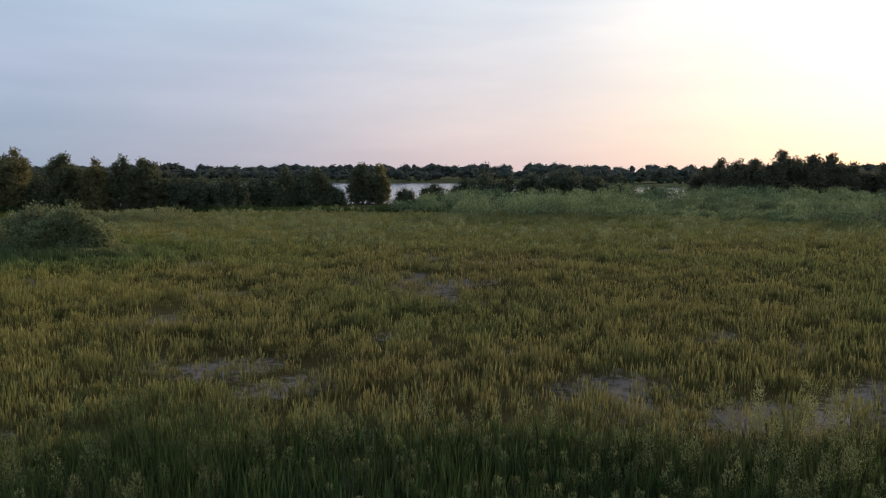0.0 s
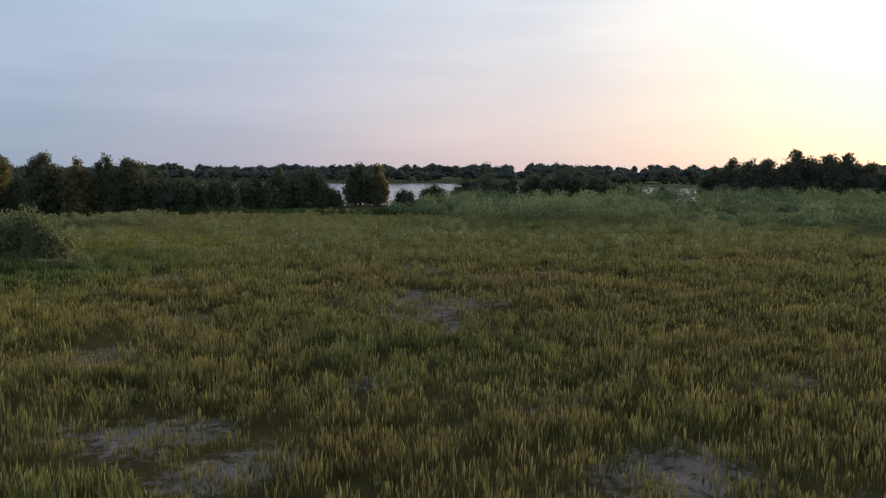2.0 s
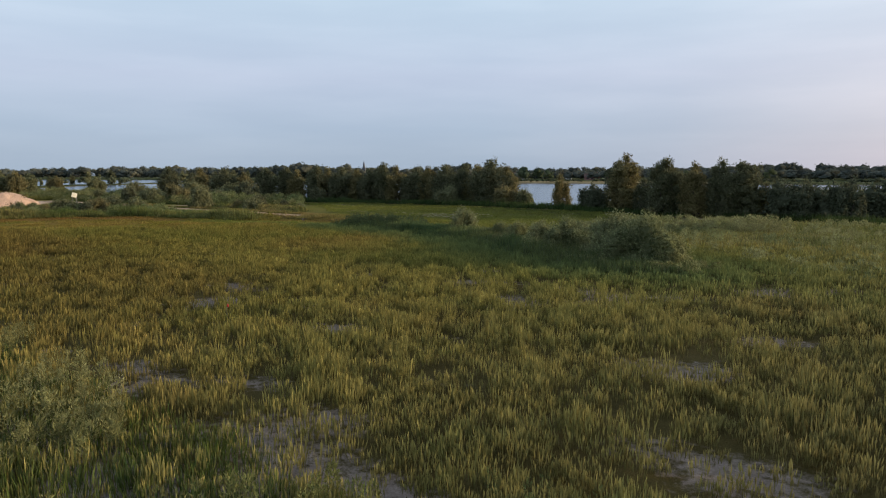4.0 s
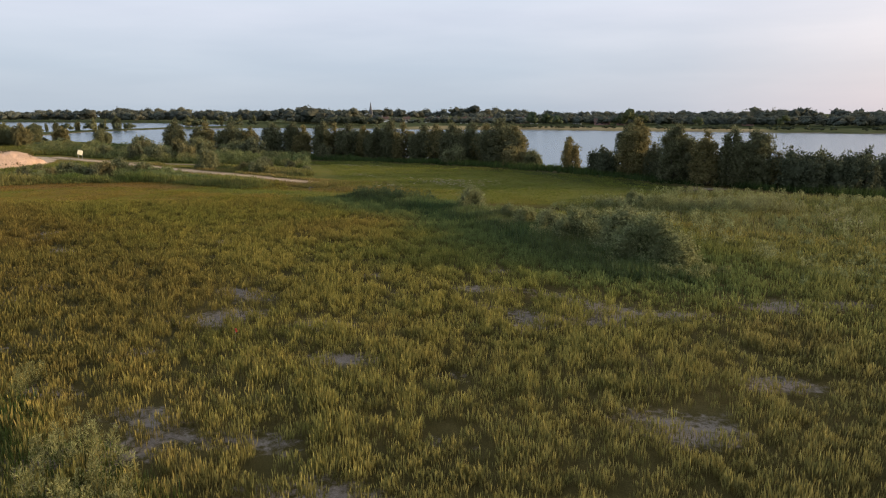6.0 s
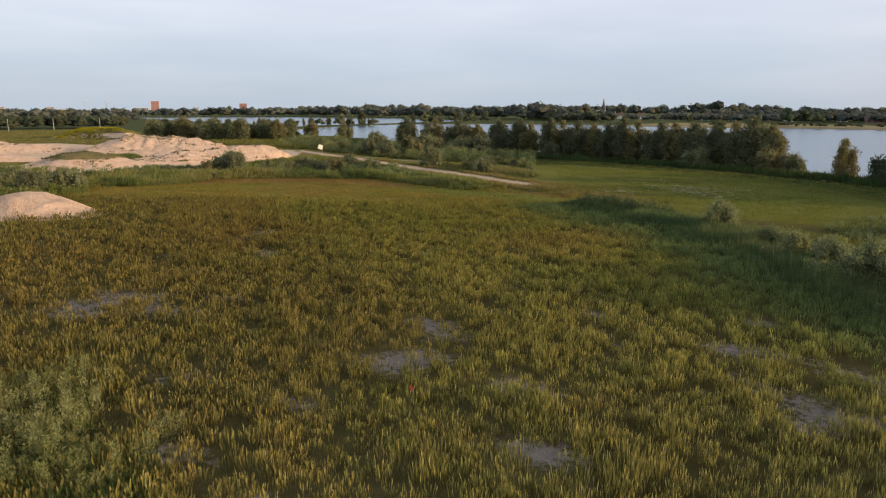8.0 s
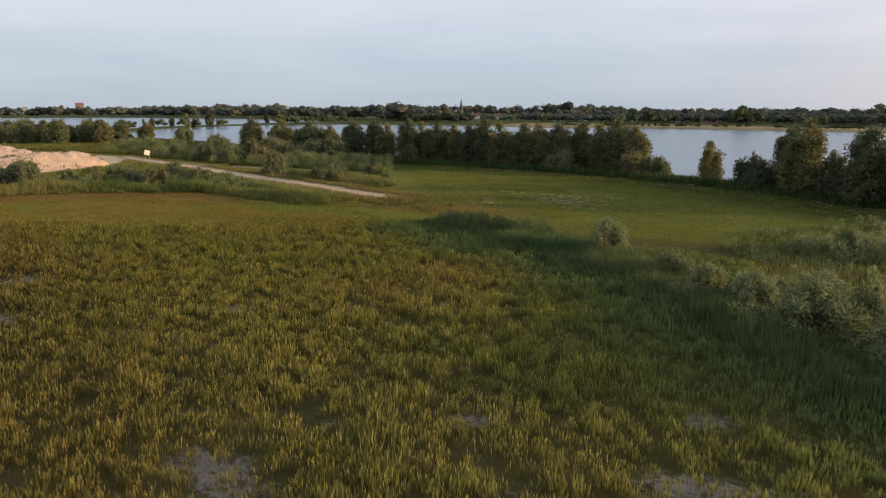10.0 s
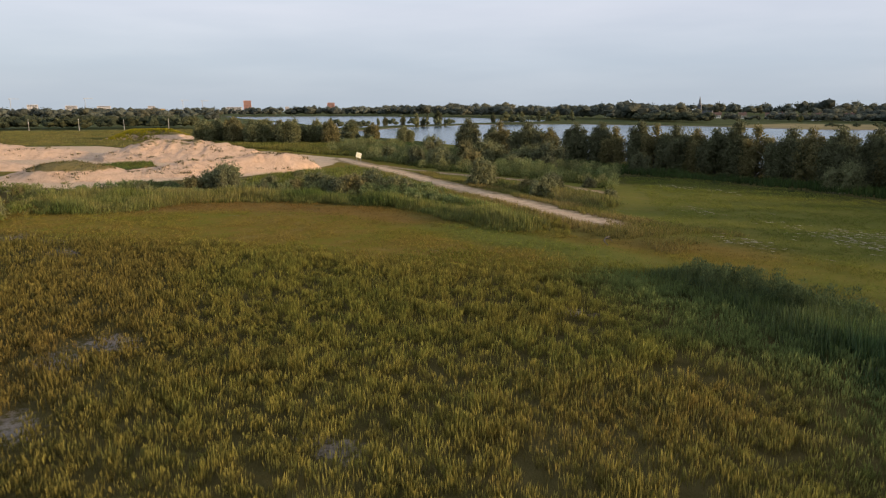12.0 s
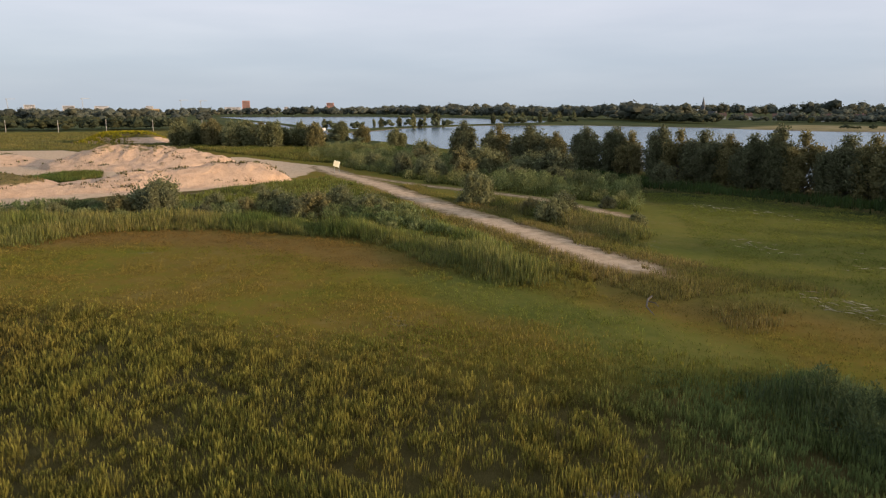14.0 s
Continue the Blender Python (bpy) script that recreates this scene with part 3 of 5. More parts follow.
def sprigs(x, y, shoots, tall, wide, thick, root, tip, splay=0.3):
    """Bushy little plants: slim upright shoots one above the other, tinted dark at the foot as shade and pale at the
    top.
    """
    k = np.repeat(np.arange(len(x)), shoots)
    m = len(k)
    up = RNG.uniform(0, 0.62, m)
    a, r = RNG.uniform(0, 2 * np.pi, m), wide[k] * np.sqrt(RNG.uniform(0, 1, m))
    base = np.stack([x[k] + r * np.cos(a), y[k] + r * np.sin(a), height(x, y)[k] - 0.02 + tall[k] * up * (1 - 0.35 * (r / wide[k]) ** 2)], 1)
    out = splay * RNG.uniform(-0.2, 1, m)
    axis = unit(np.stack([out * np.cos(a), out * np.sin(a), np.ones(m)], 1))
    s = RNG.uniform(0, 2 * np.pi, m)
    side = np.stack([np.cos(s), np.sin(s), np.zeros(m)], 1)
    co, faces = slivers(base, axis, side, tall[k] * RNG.uniform(0.3, 0.52, m), thick * RNG.uniform(0.7, 1.4, m), 0.6)
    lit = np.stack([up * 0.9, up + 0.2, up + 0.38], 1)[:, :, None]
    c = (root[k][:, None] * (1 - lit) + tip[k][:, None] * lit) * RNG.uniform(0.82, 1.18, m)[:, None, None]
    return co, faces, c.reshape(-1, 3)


def field_grass():
    zone = [(-116, -30), (-116, 20), (-108, 40), (-86, 52), (-60, 54), (-20, 60), (30, 62), (80, 60), (90, 20), (60, -12), (-40, -20)]
    x, y = scatter(zone, 10.5)
    d = along(x, y, [(8, 16), (-4, 18), (-15, 20), (-28, 26), (-42, 31), (-66, 38), (-84, 42)])
    keep = RNG.uniform(0, 1, len(x)) < np.interp(d, [0, 12, 13, 26, 27, 45, 90], [1.0, 1.0, 1.0, 0.85, 0.65, 0.5, 0.14])
    keep &= RNG.uniform(0, 1, len(x)) > 0.88 * bare(x, y)
    short = ease(inside(x, y, LAWN) + 6 * (patchy(x, y, 7, 5) - 0.5), -3, 4)
    keep &= RNG.uniform(0, 1, len(x)) > 0.997 * short ** 0.8
    keep &= (sandy(x, y) < 0.4) & ((x > -89) | (y < 12)) & ((inside(x, y, FRINGE) < 0.7) & ((y > 9) | (x < -6)))
    keep &= RNG.uniform(0, 1, len(x)) < 0.55 + 0.45 * ease(patchy(x, y, 1.1, 44, 2), 0.32, 0.55)
    x, y, d, short = x[keep], y[keep], d[keep], short[keep]
    hue, rusty, clump = patchy(x, y, 9.0, 41), patchy(x, y, 12.0, 42), patchy(x, y, 1.3, 45, 2)
    tip = mixed(OLIVE, GREEN, np.maximum(np.clip(0.12 + 0.6 * ease(hue, 0.4, 0.75) + 0.5 * (clump - 0.4) + RNG.uniform(-0.1, 0.25, len(x)), 0, 1), 0.95 * ease(inside(x, y, RUSHES) + 5 * (patchy(x, y, 6.0, 46) - 0.5), -13, -2)))
    west = ease(-x, 4, 60)
    rusty = np.minimum((0.06 + 0.28 * ease(rusty, 0.48, 0.8) + 0.15 * west) * RNG.uniform(0.5, 1.5, len(x)), 0.9)[:, None]
    tip = (tip * (1 - rusty) + np.asarray(RUST)[None] * rusty) * (RNG.uniform(0.85, 1.18, len(x)) * np.interp(x, [-66, -55, -40, -25, -8, 10], [0.92, 1.0, 1.1, 1.22, 1.08, 0.97]))[:, None] * np.stack([np.ones(len(x)), np.ones(len(x)), np.interp(x, [-60, -25, -5], [0.85, 1.0, 1.3])], 1)
    brown = (0.3 * ease(-x, 24, 34) * ease(-y, -27, -20))[:, None]
    tip = tip * (1 - 0.5 * brown) * (1 - brown) + np.asarray((0.2, 0.125, 0.05))[None] * brown
    lush = ease(inside(x, y, RUSHES) + 4 * (patchy(x, y, 4.0, 47) - 0.5), -6, 0)[:, None]
    tip = tip * (1 - lush) + np.asarray((0.175, 0.225, 0.08))[None] * lush
    # brown stems, darkened further for the shade down between the plants
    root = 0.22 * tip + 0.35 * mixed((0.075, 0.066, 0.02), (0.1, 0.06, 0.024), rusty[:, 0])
    tall = (0.34 + 0.52 * clump) * RNG.uniform(0.7, 1.3, len(x)) * (1 - 0.6 * short)
    wide = 0.12 + 0.16 * tall
    rings = ((d < 12.5, 29, 0.026, 1.0), ((d >= 12.5) & (d < 26.5), 20, 0.038, 1.2), (d >= 26.5, 12, 0.058, 1.6))
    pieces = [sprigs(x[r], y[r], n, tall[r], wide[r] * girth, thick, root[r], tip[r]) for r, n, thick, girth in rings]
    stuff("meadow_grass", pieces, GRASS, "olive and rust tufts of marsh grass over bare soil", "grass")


def lawn_turf():
    """Low turf of the trodden ground, tinted as the ground beneath it."""
    x, y = scatter(LAWN, 15.0)
    x, y = x[(sandy(x, y) < 0.2)], y[(sandy(x, y) < 0.2)]
    keep = RNG.uniform(0, 1, len(x)) < 0.25 + 0.75 * ease(patchy(x, y, 2.2, 73, 3), 0.3, 0.6)
    x, y = x[keep], y[keep]
    fresh, rust = lawn_zones(x, y)
    tip = mixed((0.195, 0.192, 0.036), (0.265, 0.2, 0.052), ease(patchy(x, y, 5.0, 71), 0.3, 0.7))
    for share, tone in ((rust, (0.22, 0.125, 0.045)), (fresh, (0.195, 0.225, 0.05))):
        tip = tip * (1 - share[:, None]) + np.asarray(tone)[None] * share[:, None]
    tall = (0.09 + 0.3 * patchy(x, y, 2.6, 72)) * RNG.uniform(0.7, 1.3, len(x))
    # the turf's foot is tinted down as shade too
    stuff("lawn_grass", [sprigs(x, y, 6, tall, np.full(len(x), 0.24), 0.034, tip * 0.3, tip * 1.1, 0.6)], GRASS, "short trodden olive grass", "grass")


def plants(name, corners, density, blades, low, high, spread, lean, width, colours, label, category, seed, grow=0.0, material=GRASS, waist=0.0, soft=1.0, foot=0.5, taper=0.0):
    x, y = scatter(corners, density, grow)
    keep = (sandy(x, y) < 0.45) & (RNG.uniform(0, 1, len(x)) < ease(inside(x, y, corners) + 3.0 * (patchy(x, y, 2.5, seed + 2) - 0.5), -grow - 1.0, soft))
    x, y = x[keep], y[keep]
    f = np.clip(patchy(x, y, 5.0, seed) * 1.6 - 0.3, 0, 1)
    tip = mixed(colours[0], colours[1], f) * RNG.uniform(0.75, 1.3, len(x))[:, None]
    tall = low + (high - low) * patchy(x, y, 3.5, seed + 1) * RNG.uniform(0.75, 1.25, len(x))
    if taper:
        tall = tall * (0.35 + 0.65 * ease(inside(x, y, corners) + 1.5 * (patchy(x, y, 2.0, seed + 5) - 0.5), -0.5, taper))
    # foot dims the blades low down, self-shadow put into the tint
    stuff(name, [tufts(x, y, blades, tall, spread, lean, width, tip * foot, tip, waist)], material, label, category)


def sprays(x, y, tall, wide, leaves, tint, size=0.16):
    """Leafy shoots: narrow leaves all up and round a bushy stem."""
    n = len(x)
    k = np.repeat(np.arange(n), leaves)
    m = len(k)
    up = RNG.uniform(0.06, 1, m) ** 0.8
    a, r = RNG.uniform(0, 2 * np.pi, m), wide[k] * np.sqrt(RNG.uniform(0.05, 1, m)) * np.sqrt(np.clip(1.08 - up, 0.03, 1))
    base = np.stack([x[k] + r * np.cos(a), y[k] + r * np.sin(a), height(x, y)[k] + tall[k] * up * 0.95], 1)
    axis = unit(np.stack([np.cos(a) * 0.6, np.sin(a) * 0.6, RNG.uniform(0.2, 1.6, m)], 1) + RNG.normal(0, 0.25, (m, 3)))
    side = unit(np.cross(axis, RNG.normal(0, 1, (m, 3))))
    co, faces = wedges(base, axis, side, size * RNG.uniform(1.2, 2.6, m), size * RNG.uniform(0.4, 0.7, m))
    c = tint[k] * RNG.uniform(0.65, 1.35, m)[:, None]
    return co, faces, np.repeat(c, 3, 0)


def scrub(name, corners, density, low, high, wide, leaves, colours, label, seed, size=0.16, grow=0.0):
    x, y = scatter(corners, density, grow)
    keep = (sandy(x, y) < 0.3) & (patchy(x, y, 6.0, seed + 3) > 0.34)
    x, y = x[keep], y[keep]
    f = np.clip(patchy(x, y, 6.0, seed) * 1.8 - 0.4, 0, 1)
    tint = mixed(colours[0], colours[1], f) * RNG.uniform(0.8, 1.2, len(x))[:, None]
    tall = low + (high - low) * ease(patchy(x, y, 7.0, seed + 1), 0.25, 0.8) * RNG.uniform(0.7, 1.2, len(x))
    stuff(name, [sprays(x, y, tall, wide * (0.6 + 0.4 * tall / high), leaves, tint, size)], LEAF, label, "shrub")


def ribbon(line, half):
    """A band of that half width along a broken line, as a polygon."""
    left, right = [], []
    for i, (px, py) in enumerate(line):
        ax, ay = line[max(i - 1, 0)]
        bx, by = line[min(i + 1, len(line) - 1)]
        l = math.hypot(bx - ax, by - ay)
        nx, ny = -(by - ay) / l, (bx - ax) / l
        left.append((px + nx * half, py + ny * half)), right.append((px - nx * half, py - ny * half))
    return left + right[::-1]


field_grass()
lawn_turf()


def dead_stalks():
    """Bleached stalks lying flat on the wet lawn."""
    pieces = []
    for px, py, spread, n in ((-106, 79.5, 3.0, 30), (-101, 82, 3.0, 20), (-88, 69.5, 3.0, 24), (-73, 71, 6.0, 130), (-67, 69, 4.0, 60), (-70, 74, 5.0, 60), (-72.5, 62, 3.0, 50)):
        x, y = px + spread * RNG.normal(0, 0.6, n), py + 0.45 * spread * RNG.normal(0, 0.6, n)
        a = RNG.normal(0.35, 0.5, n)
        base = np.stack([x, y, height(x, y) + RNG.uniform(0.06, 0.16, n)], 1)
        axis = unit(np.stack([np.cos(a), np.sin(a), RNG.uniform(-0.06, 0.1, n)], 1))
        side = np.stack([-np.sin(a), np.cos(a), np.full(n, 0.3)], 1)
        co, faces = slivers(base, axis, side, RNG.uniform(0.3, 1.0, n), RNG.uniform(0.04, 0.1, n))
        pieces.append((co, faces, np.repeat(np.asarray((0.4, 0.34, 0.25))[None] * RNG.uniform(0.6, 1.2, n)[:, None], 3, 0)))
    stuff("dead_stalks", pieces, GRASS, "bleached dead reed stalks lying on the wet lawn", "stalks")


dead_stalks()
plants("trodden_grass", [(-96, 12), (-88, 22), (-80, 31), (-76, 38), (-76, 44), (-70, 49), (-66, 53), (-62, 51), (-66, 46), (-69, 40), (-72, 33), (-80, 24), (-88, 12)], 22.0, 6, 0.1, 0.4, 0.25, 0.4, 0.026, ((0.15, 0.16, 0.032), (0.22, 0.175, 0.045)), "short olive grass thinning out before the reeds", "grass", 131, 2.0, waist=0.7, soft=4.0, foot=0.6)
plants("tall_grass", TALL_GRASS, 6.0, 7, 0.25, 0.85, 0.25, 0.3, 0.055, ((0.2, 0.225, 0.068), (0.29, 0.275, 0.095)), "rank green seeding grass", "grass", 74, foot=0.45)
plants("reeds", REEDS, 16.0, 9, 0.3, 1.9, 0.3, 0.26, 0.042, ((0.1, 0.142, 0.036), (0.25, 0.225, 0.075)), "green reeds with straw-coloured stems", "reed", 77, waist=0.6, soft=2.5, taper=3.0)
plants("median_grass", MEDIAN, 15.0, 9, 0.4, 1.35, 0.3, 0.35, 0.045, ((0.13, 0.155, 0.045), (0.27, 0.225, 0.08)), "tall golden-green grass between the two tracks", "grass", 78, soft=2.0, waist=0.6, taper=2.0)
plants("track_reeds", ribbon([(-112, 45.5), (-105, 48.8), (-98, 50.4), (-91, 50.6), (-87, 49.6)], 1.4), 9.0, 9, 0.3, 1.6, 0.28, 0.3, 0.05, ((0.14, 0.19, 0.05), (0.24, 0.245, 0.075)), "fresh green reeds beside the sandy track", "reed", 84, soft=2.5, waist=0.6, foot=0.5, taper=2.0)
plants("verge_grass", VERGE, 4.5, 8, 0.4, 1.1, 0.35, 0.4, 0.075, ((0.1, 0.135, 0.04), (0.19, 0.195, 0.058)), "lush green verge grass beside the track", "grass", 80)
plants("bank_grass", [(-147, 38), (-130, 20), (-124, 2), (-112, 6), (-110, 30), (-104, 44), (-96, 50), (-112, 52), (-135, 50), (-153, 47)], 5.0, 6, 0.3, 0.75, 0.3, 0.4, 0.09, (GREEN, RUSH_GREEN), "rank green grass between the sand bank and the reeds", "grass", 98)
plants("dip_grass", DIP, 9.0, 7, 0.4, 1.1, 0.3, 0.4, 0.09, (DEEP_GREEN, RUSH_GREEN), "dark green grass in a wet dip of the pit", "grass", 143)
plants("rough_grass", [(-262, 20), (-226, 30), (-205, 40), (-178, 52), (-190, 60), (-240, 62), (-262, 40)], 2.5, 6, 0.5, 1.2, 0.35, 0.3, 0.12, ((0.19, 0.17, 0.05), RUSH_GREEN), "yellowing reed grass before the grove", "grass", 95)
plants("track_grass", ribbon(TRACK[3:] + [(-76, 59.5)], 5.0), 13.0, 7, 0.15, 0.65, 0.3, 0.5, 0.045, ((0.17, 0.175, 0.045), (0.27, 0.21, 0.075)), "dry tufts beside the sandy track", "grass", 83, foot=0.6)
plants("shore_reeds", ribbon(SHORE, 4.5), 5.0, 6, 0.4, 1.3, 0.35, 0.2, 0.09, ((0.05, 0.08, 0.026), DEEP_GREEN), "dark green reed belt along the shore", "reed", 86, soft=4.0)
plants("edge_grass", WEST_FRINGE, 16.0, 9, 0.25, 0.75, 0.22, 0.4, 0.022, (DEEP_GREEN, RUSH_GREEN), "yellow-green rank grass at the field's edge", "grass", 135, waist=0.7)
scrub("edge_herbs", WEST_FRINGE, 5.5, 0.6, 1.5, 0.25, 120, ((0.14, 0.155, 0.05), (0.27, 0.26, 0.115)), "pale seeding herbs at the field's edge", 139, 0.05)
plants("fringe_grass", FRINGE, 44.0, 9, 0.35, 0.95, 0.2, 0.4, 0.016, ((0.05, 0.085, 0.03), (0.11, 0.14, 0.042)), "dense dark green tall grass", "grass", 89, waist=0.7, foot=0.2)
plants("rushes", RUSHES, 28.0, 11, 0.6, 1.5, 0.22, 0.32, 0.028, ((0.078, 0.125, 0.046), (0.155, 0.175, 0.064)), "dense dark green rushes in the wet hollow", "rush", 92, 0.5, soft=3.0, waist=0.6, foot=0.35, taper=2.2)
scrub("willow_scrub", SCRUB_BAND, 1.8, 0.6, 1.9, 0.55, 130, (GREY_GREEN, (0.215, 0.23, 0.1)), "grey-green willow scrub in the wet grass", 101, 0.1)
scrub("hollow_scrub", [(-64.5, 49.6), (-61, 48.2), (-56.5, 49.4), (-51, 50.2), (-50.5, 53), (-56, 54.6), (-63, 53)], 2.6, 0.7, 1.7, 0.5, 150, ((0.07, 0.098, 0.048), (0.1, 0.128, 0.062)), "dark green bushes in the wet hollow", 107, 0.075)
scrub("far_scrub", [(-43, 63), (-37, 62), (-31, 67), (-26, 76), (-32, 78), (-40, 72)], 1.3, 0.7, 2.0, 0.6, 110, ((0.25, 0.255, 0.125), (0.17, 0.195, 0.085)), "pale willow scrub at the lawn's edge", 103, 0.11)
scrub("willow_seedlings", TALL_GRASS, 0.4, 0.35, 1.1, 0.45, 70, ((0.26, 0.265, 0.125), (0.18, 0.21, 0.095)), "pale willow seedlings among the rank grass", 105, 0.1)
scrub("willow_thicket", THICKET, 0.4, 0.9, 3.2, 1.3, 100, ((0.15, 0.195, 0.1), (0.205, 0.25, 0.125)), "blue-green willow thicket before the trees", 109, 0.17)
scrub("fringe_herbs", FRINGE, 5.0, 0.6, 1.7, 0.2, 200, (HERB_DARK, HERB_PALE), "tall leafy herbs at the field's edge", 113, 0.024)
scrub("bank_scrub", [(-130, 14), (-122, 30), (-119, 40), (-124, 46), (-112, 49), (-100, 50), (-103, 45), (-110, 42), (-114, 34), (-118, 20), (-122, 6)], 0.8, 0.5, 1.5, 0.8, 110, (GREY_GREEN, BLUE_GREEN), "mixed green scrub below the sand bank", 121, 0.16)
scrub("pit_scrub", [(-136, -12), (-129, 4), (-118, 9), (-108, 6), (-98, 6), (-89, 0), (-90, -12), (-110, -16), (-130, -22)], 0.5, 0.7, 2.0, 1.0, 110, (GREY_GREEN, RUSH_GREEN), "green scrub and herbs round the sand pit", 125, 0.16)
plants("far_grass", [(-300, -70), (-228, -12), (-222, 24), (-300, 22), (-425, 10), (-425, -150), (-330, -130)], 0.6, 8, 0.2, 0.6, 0.9, 0.6, 0.22, ((0.12, 0.13, 0.04), (0.19, 0.165, 0.055)), "rough yellow-green grass of the far field", "grass", 127, foot=0.8)
scrub("verge_scrub", VERGE, 0.32, 0.8, 2.6, 1.1, 140, ((0.155, 0.19, 0.08), (0.205, 0.205, 0.09)), "young grey-green willow bushes on the verge", 117, 0.17)


# ---- trees and shrubs ----
def tube(points, radii, n=7):
    points, co, faces = np.asarray(points, float), [], []
    for i, p in enumerate(points):
        d = points[min(i + 1, len(points) - 1)] - points[max(i - 1, 0)]
        d = d / np.linalg.norm(d)
        u = np.cross(d, (0.31, 0.87, 0.13))
        u = u / np.linalg.norm(u)
        v = np.cross(d, u)
        a = np.arange(n) * 2 * np.pi / n
        co.append(p + radii[i] * (np.cos(a)[:, None] * u + np.sin(a)[:, None] * v))
    for i in range(len(points) - 1):
        for j in range(n):
            faces.append((i * n + j, i * n + (j + 1) % n, (i + 1) * n + (j + 1) % n, (i + 1) * n + j))
    return np.concatenate(co), np.asarray(faces)


def ico(level):
    bm = bmesh.new()
    bmesh.ops.create_icosphere(bm, subdivisions=level, radius=1.0)
    co = np.array([v.co[:] for v in bm.verts])
    faces = np.array([[v.index for v in f.verts] for f in bm.faces])
    bm.free()
    return co, faces


ICO = {1: ico(1)}


def crown_mesh(name, rng, lobes, leaves, size, tint):
    """Leaves round lobes (x, y, z, radius, stretch), each over a solid core added to block light."""
    co, faces, col, at = [], [], [], 0
    for lx, ly, lz, r, tallness in lobes:
        # core at 0.8 of the leaf tint, the crown's inner shade in colour
        c, f = ICO[1]
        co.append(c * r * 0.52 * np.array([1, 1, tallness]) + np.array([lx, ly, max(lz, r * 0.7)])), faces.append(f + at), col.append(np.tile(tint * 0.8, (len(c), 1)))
        at += len(c)
        n = int(leaves * (r / 1.0) ** 1.3)
        d = unit(rng.normal(0, 1, (n, 3)))
        reach = rng.uniform(0.35, 1.0, n) ** 0.45 * (1 + 0.28 * np.sin(d[:, 0] * 5 + lx * 3) * np.cos(d[:, 2] * 4 + ly * 2))
        base = np.array([lx, ly, lz]) + d * (r * reach)[:, None] * np.array([1, 1, tallness])
        base[:, 2] = np.maximum(base[:, 2], 0.05)
        axis = unit(d * 0.5 + rng.normal(0, 0.6, (n, 3)) + np.array([0, 0, 0.2]))
        side = unit(np.cross(axis, rng.normal(0, 1, (n, 3))))
        c, f = wedges(base, axis, side, size * rng.uniform(0.6, 1.3, n), size * rng.uniform(0.35, 0.65, n))
        shade = (tint * rng.uniform(0.85, 1.15))[None] * rng.uniform(0.6, 1.4, n)[:, None]
        co.append(c), faces.append(f + at), col.append(np.repeat(shade, 3, 0))
        at += len(c)
    me = mesh_of(name, np.concatenate(co), np.concatenate(faces), LEAF, [("tint", "FLOAT_COLOR", np.clip(np.concatenate(col), 0.004, 0.9))])
    return me


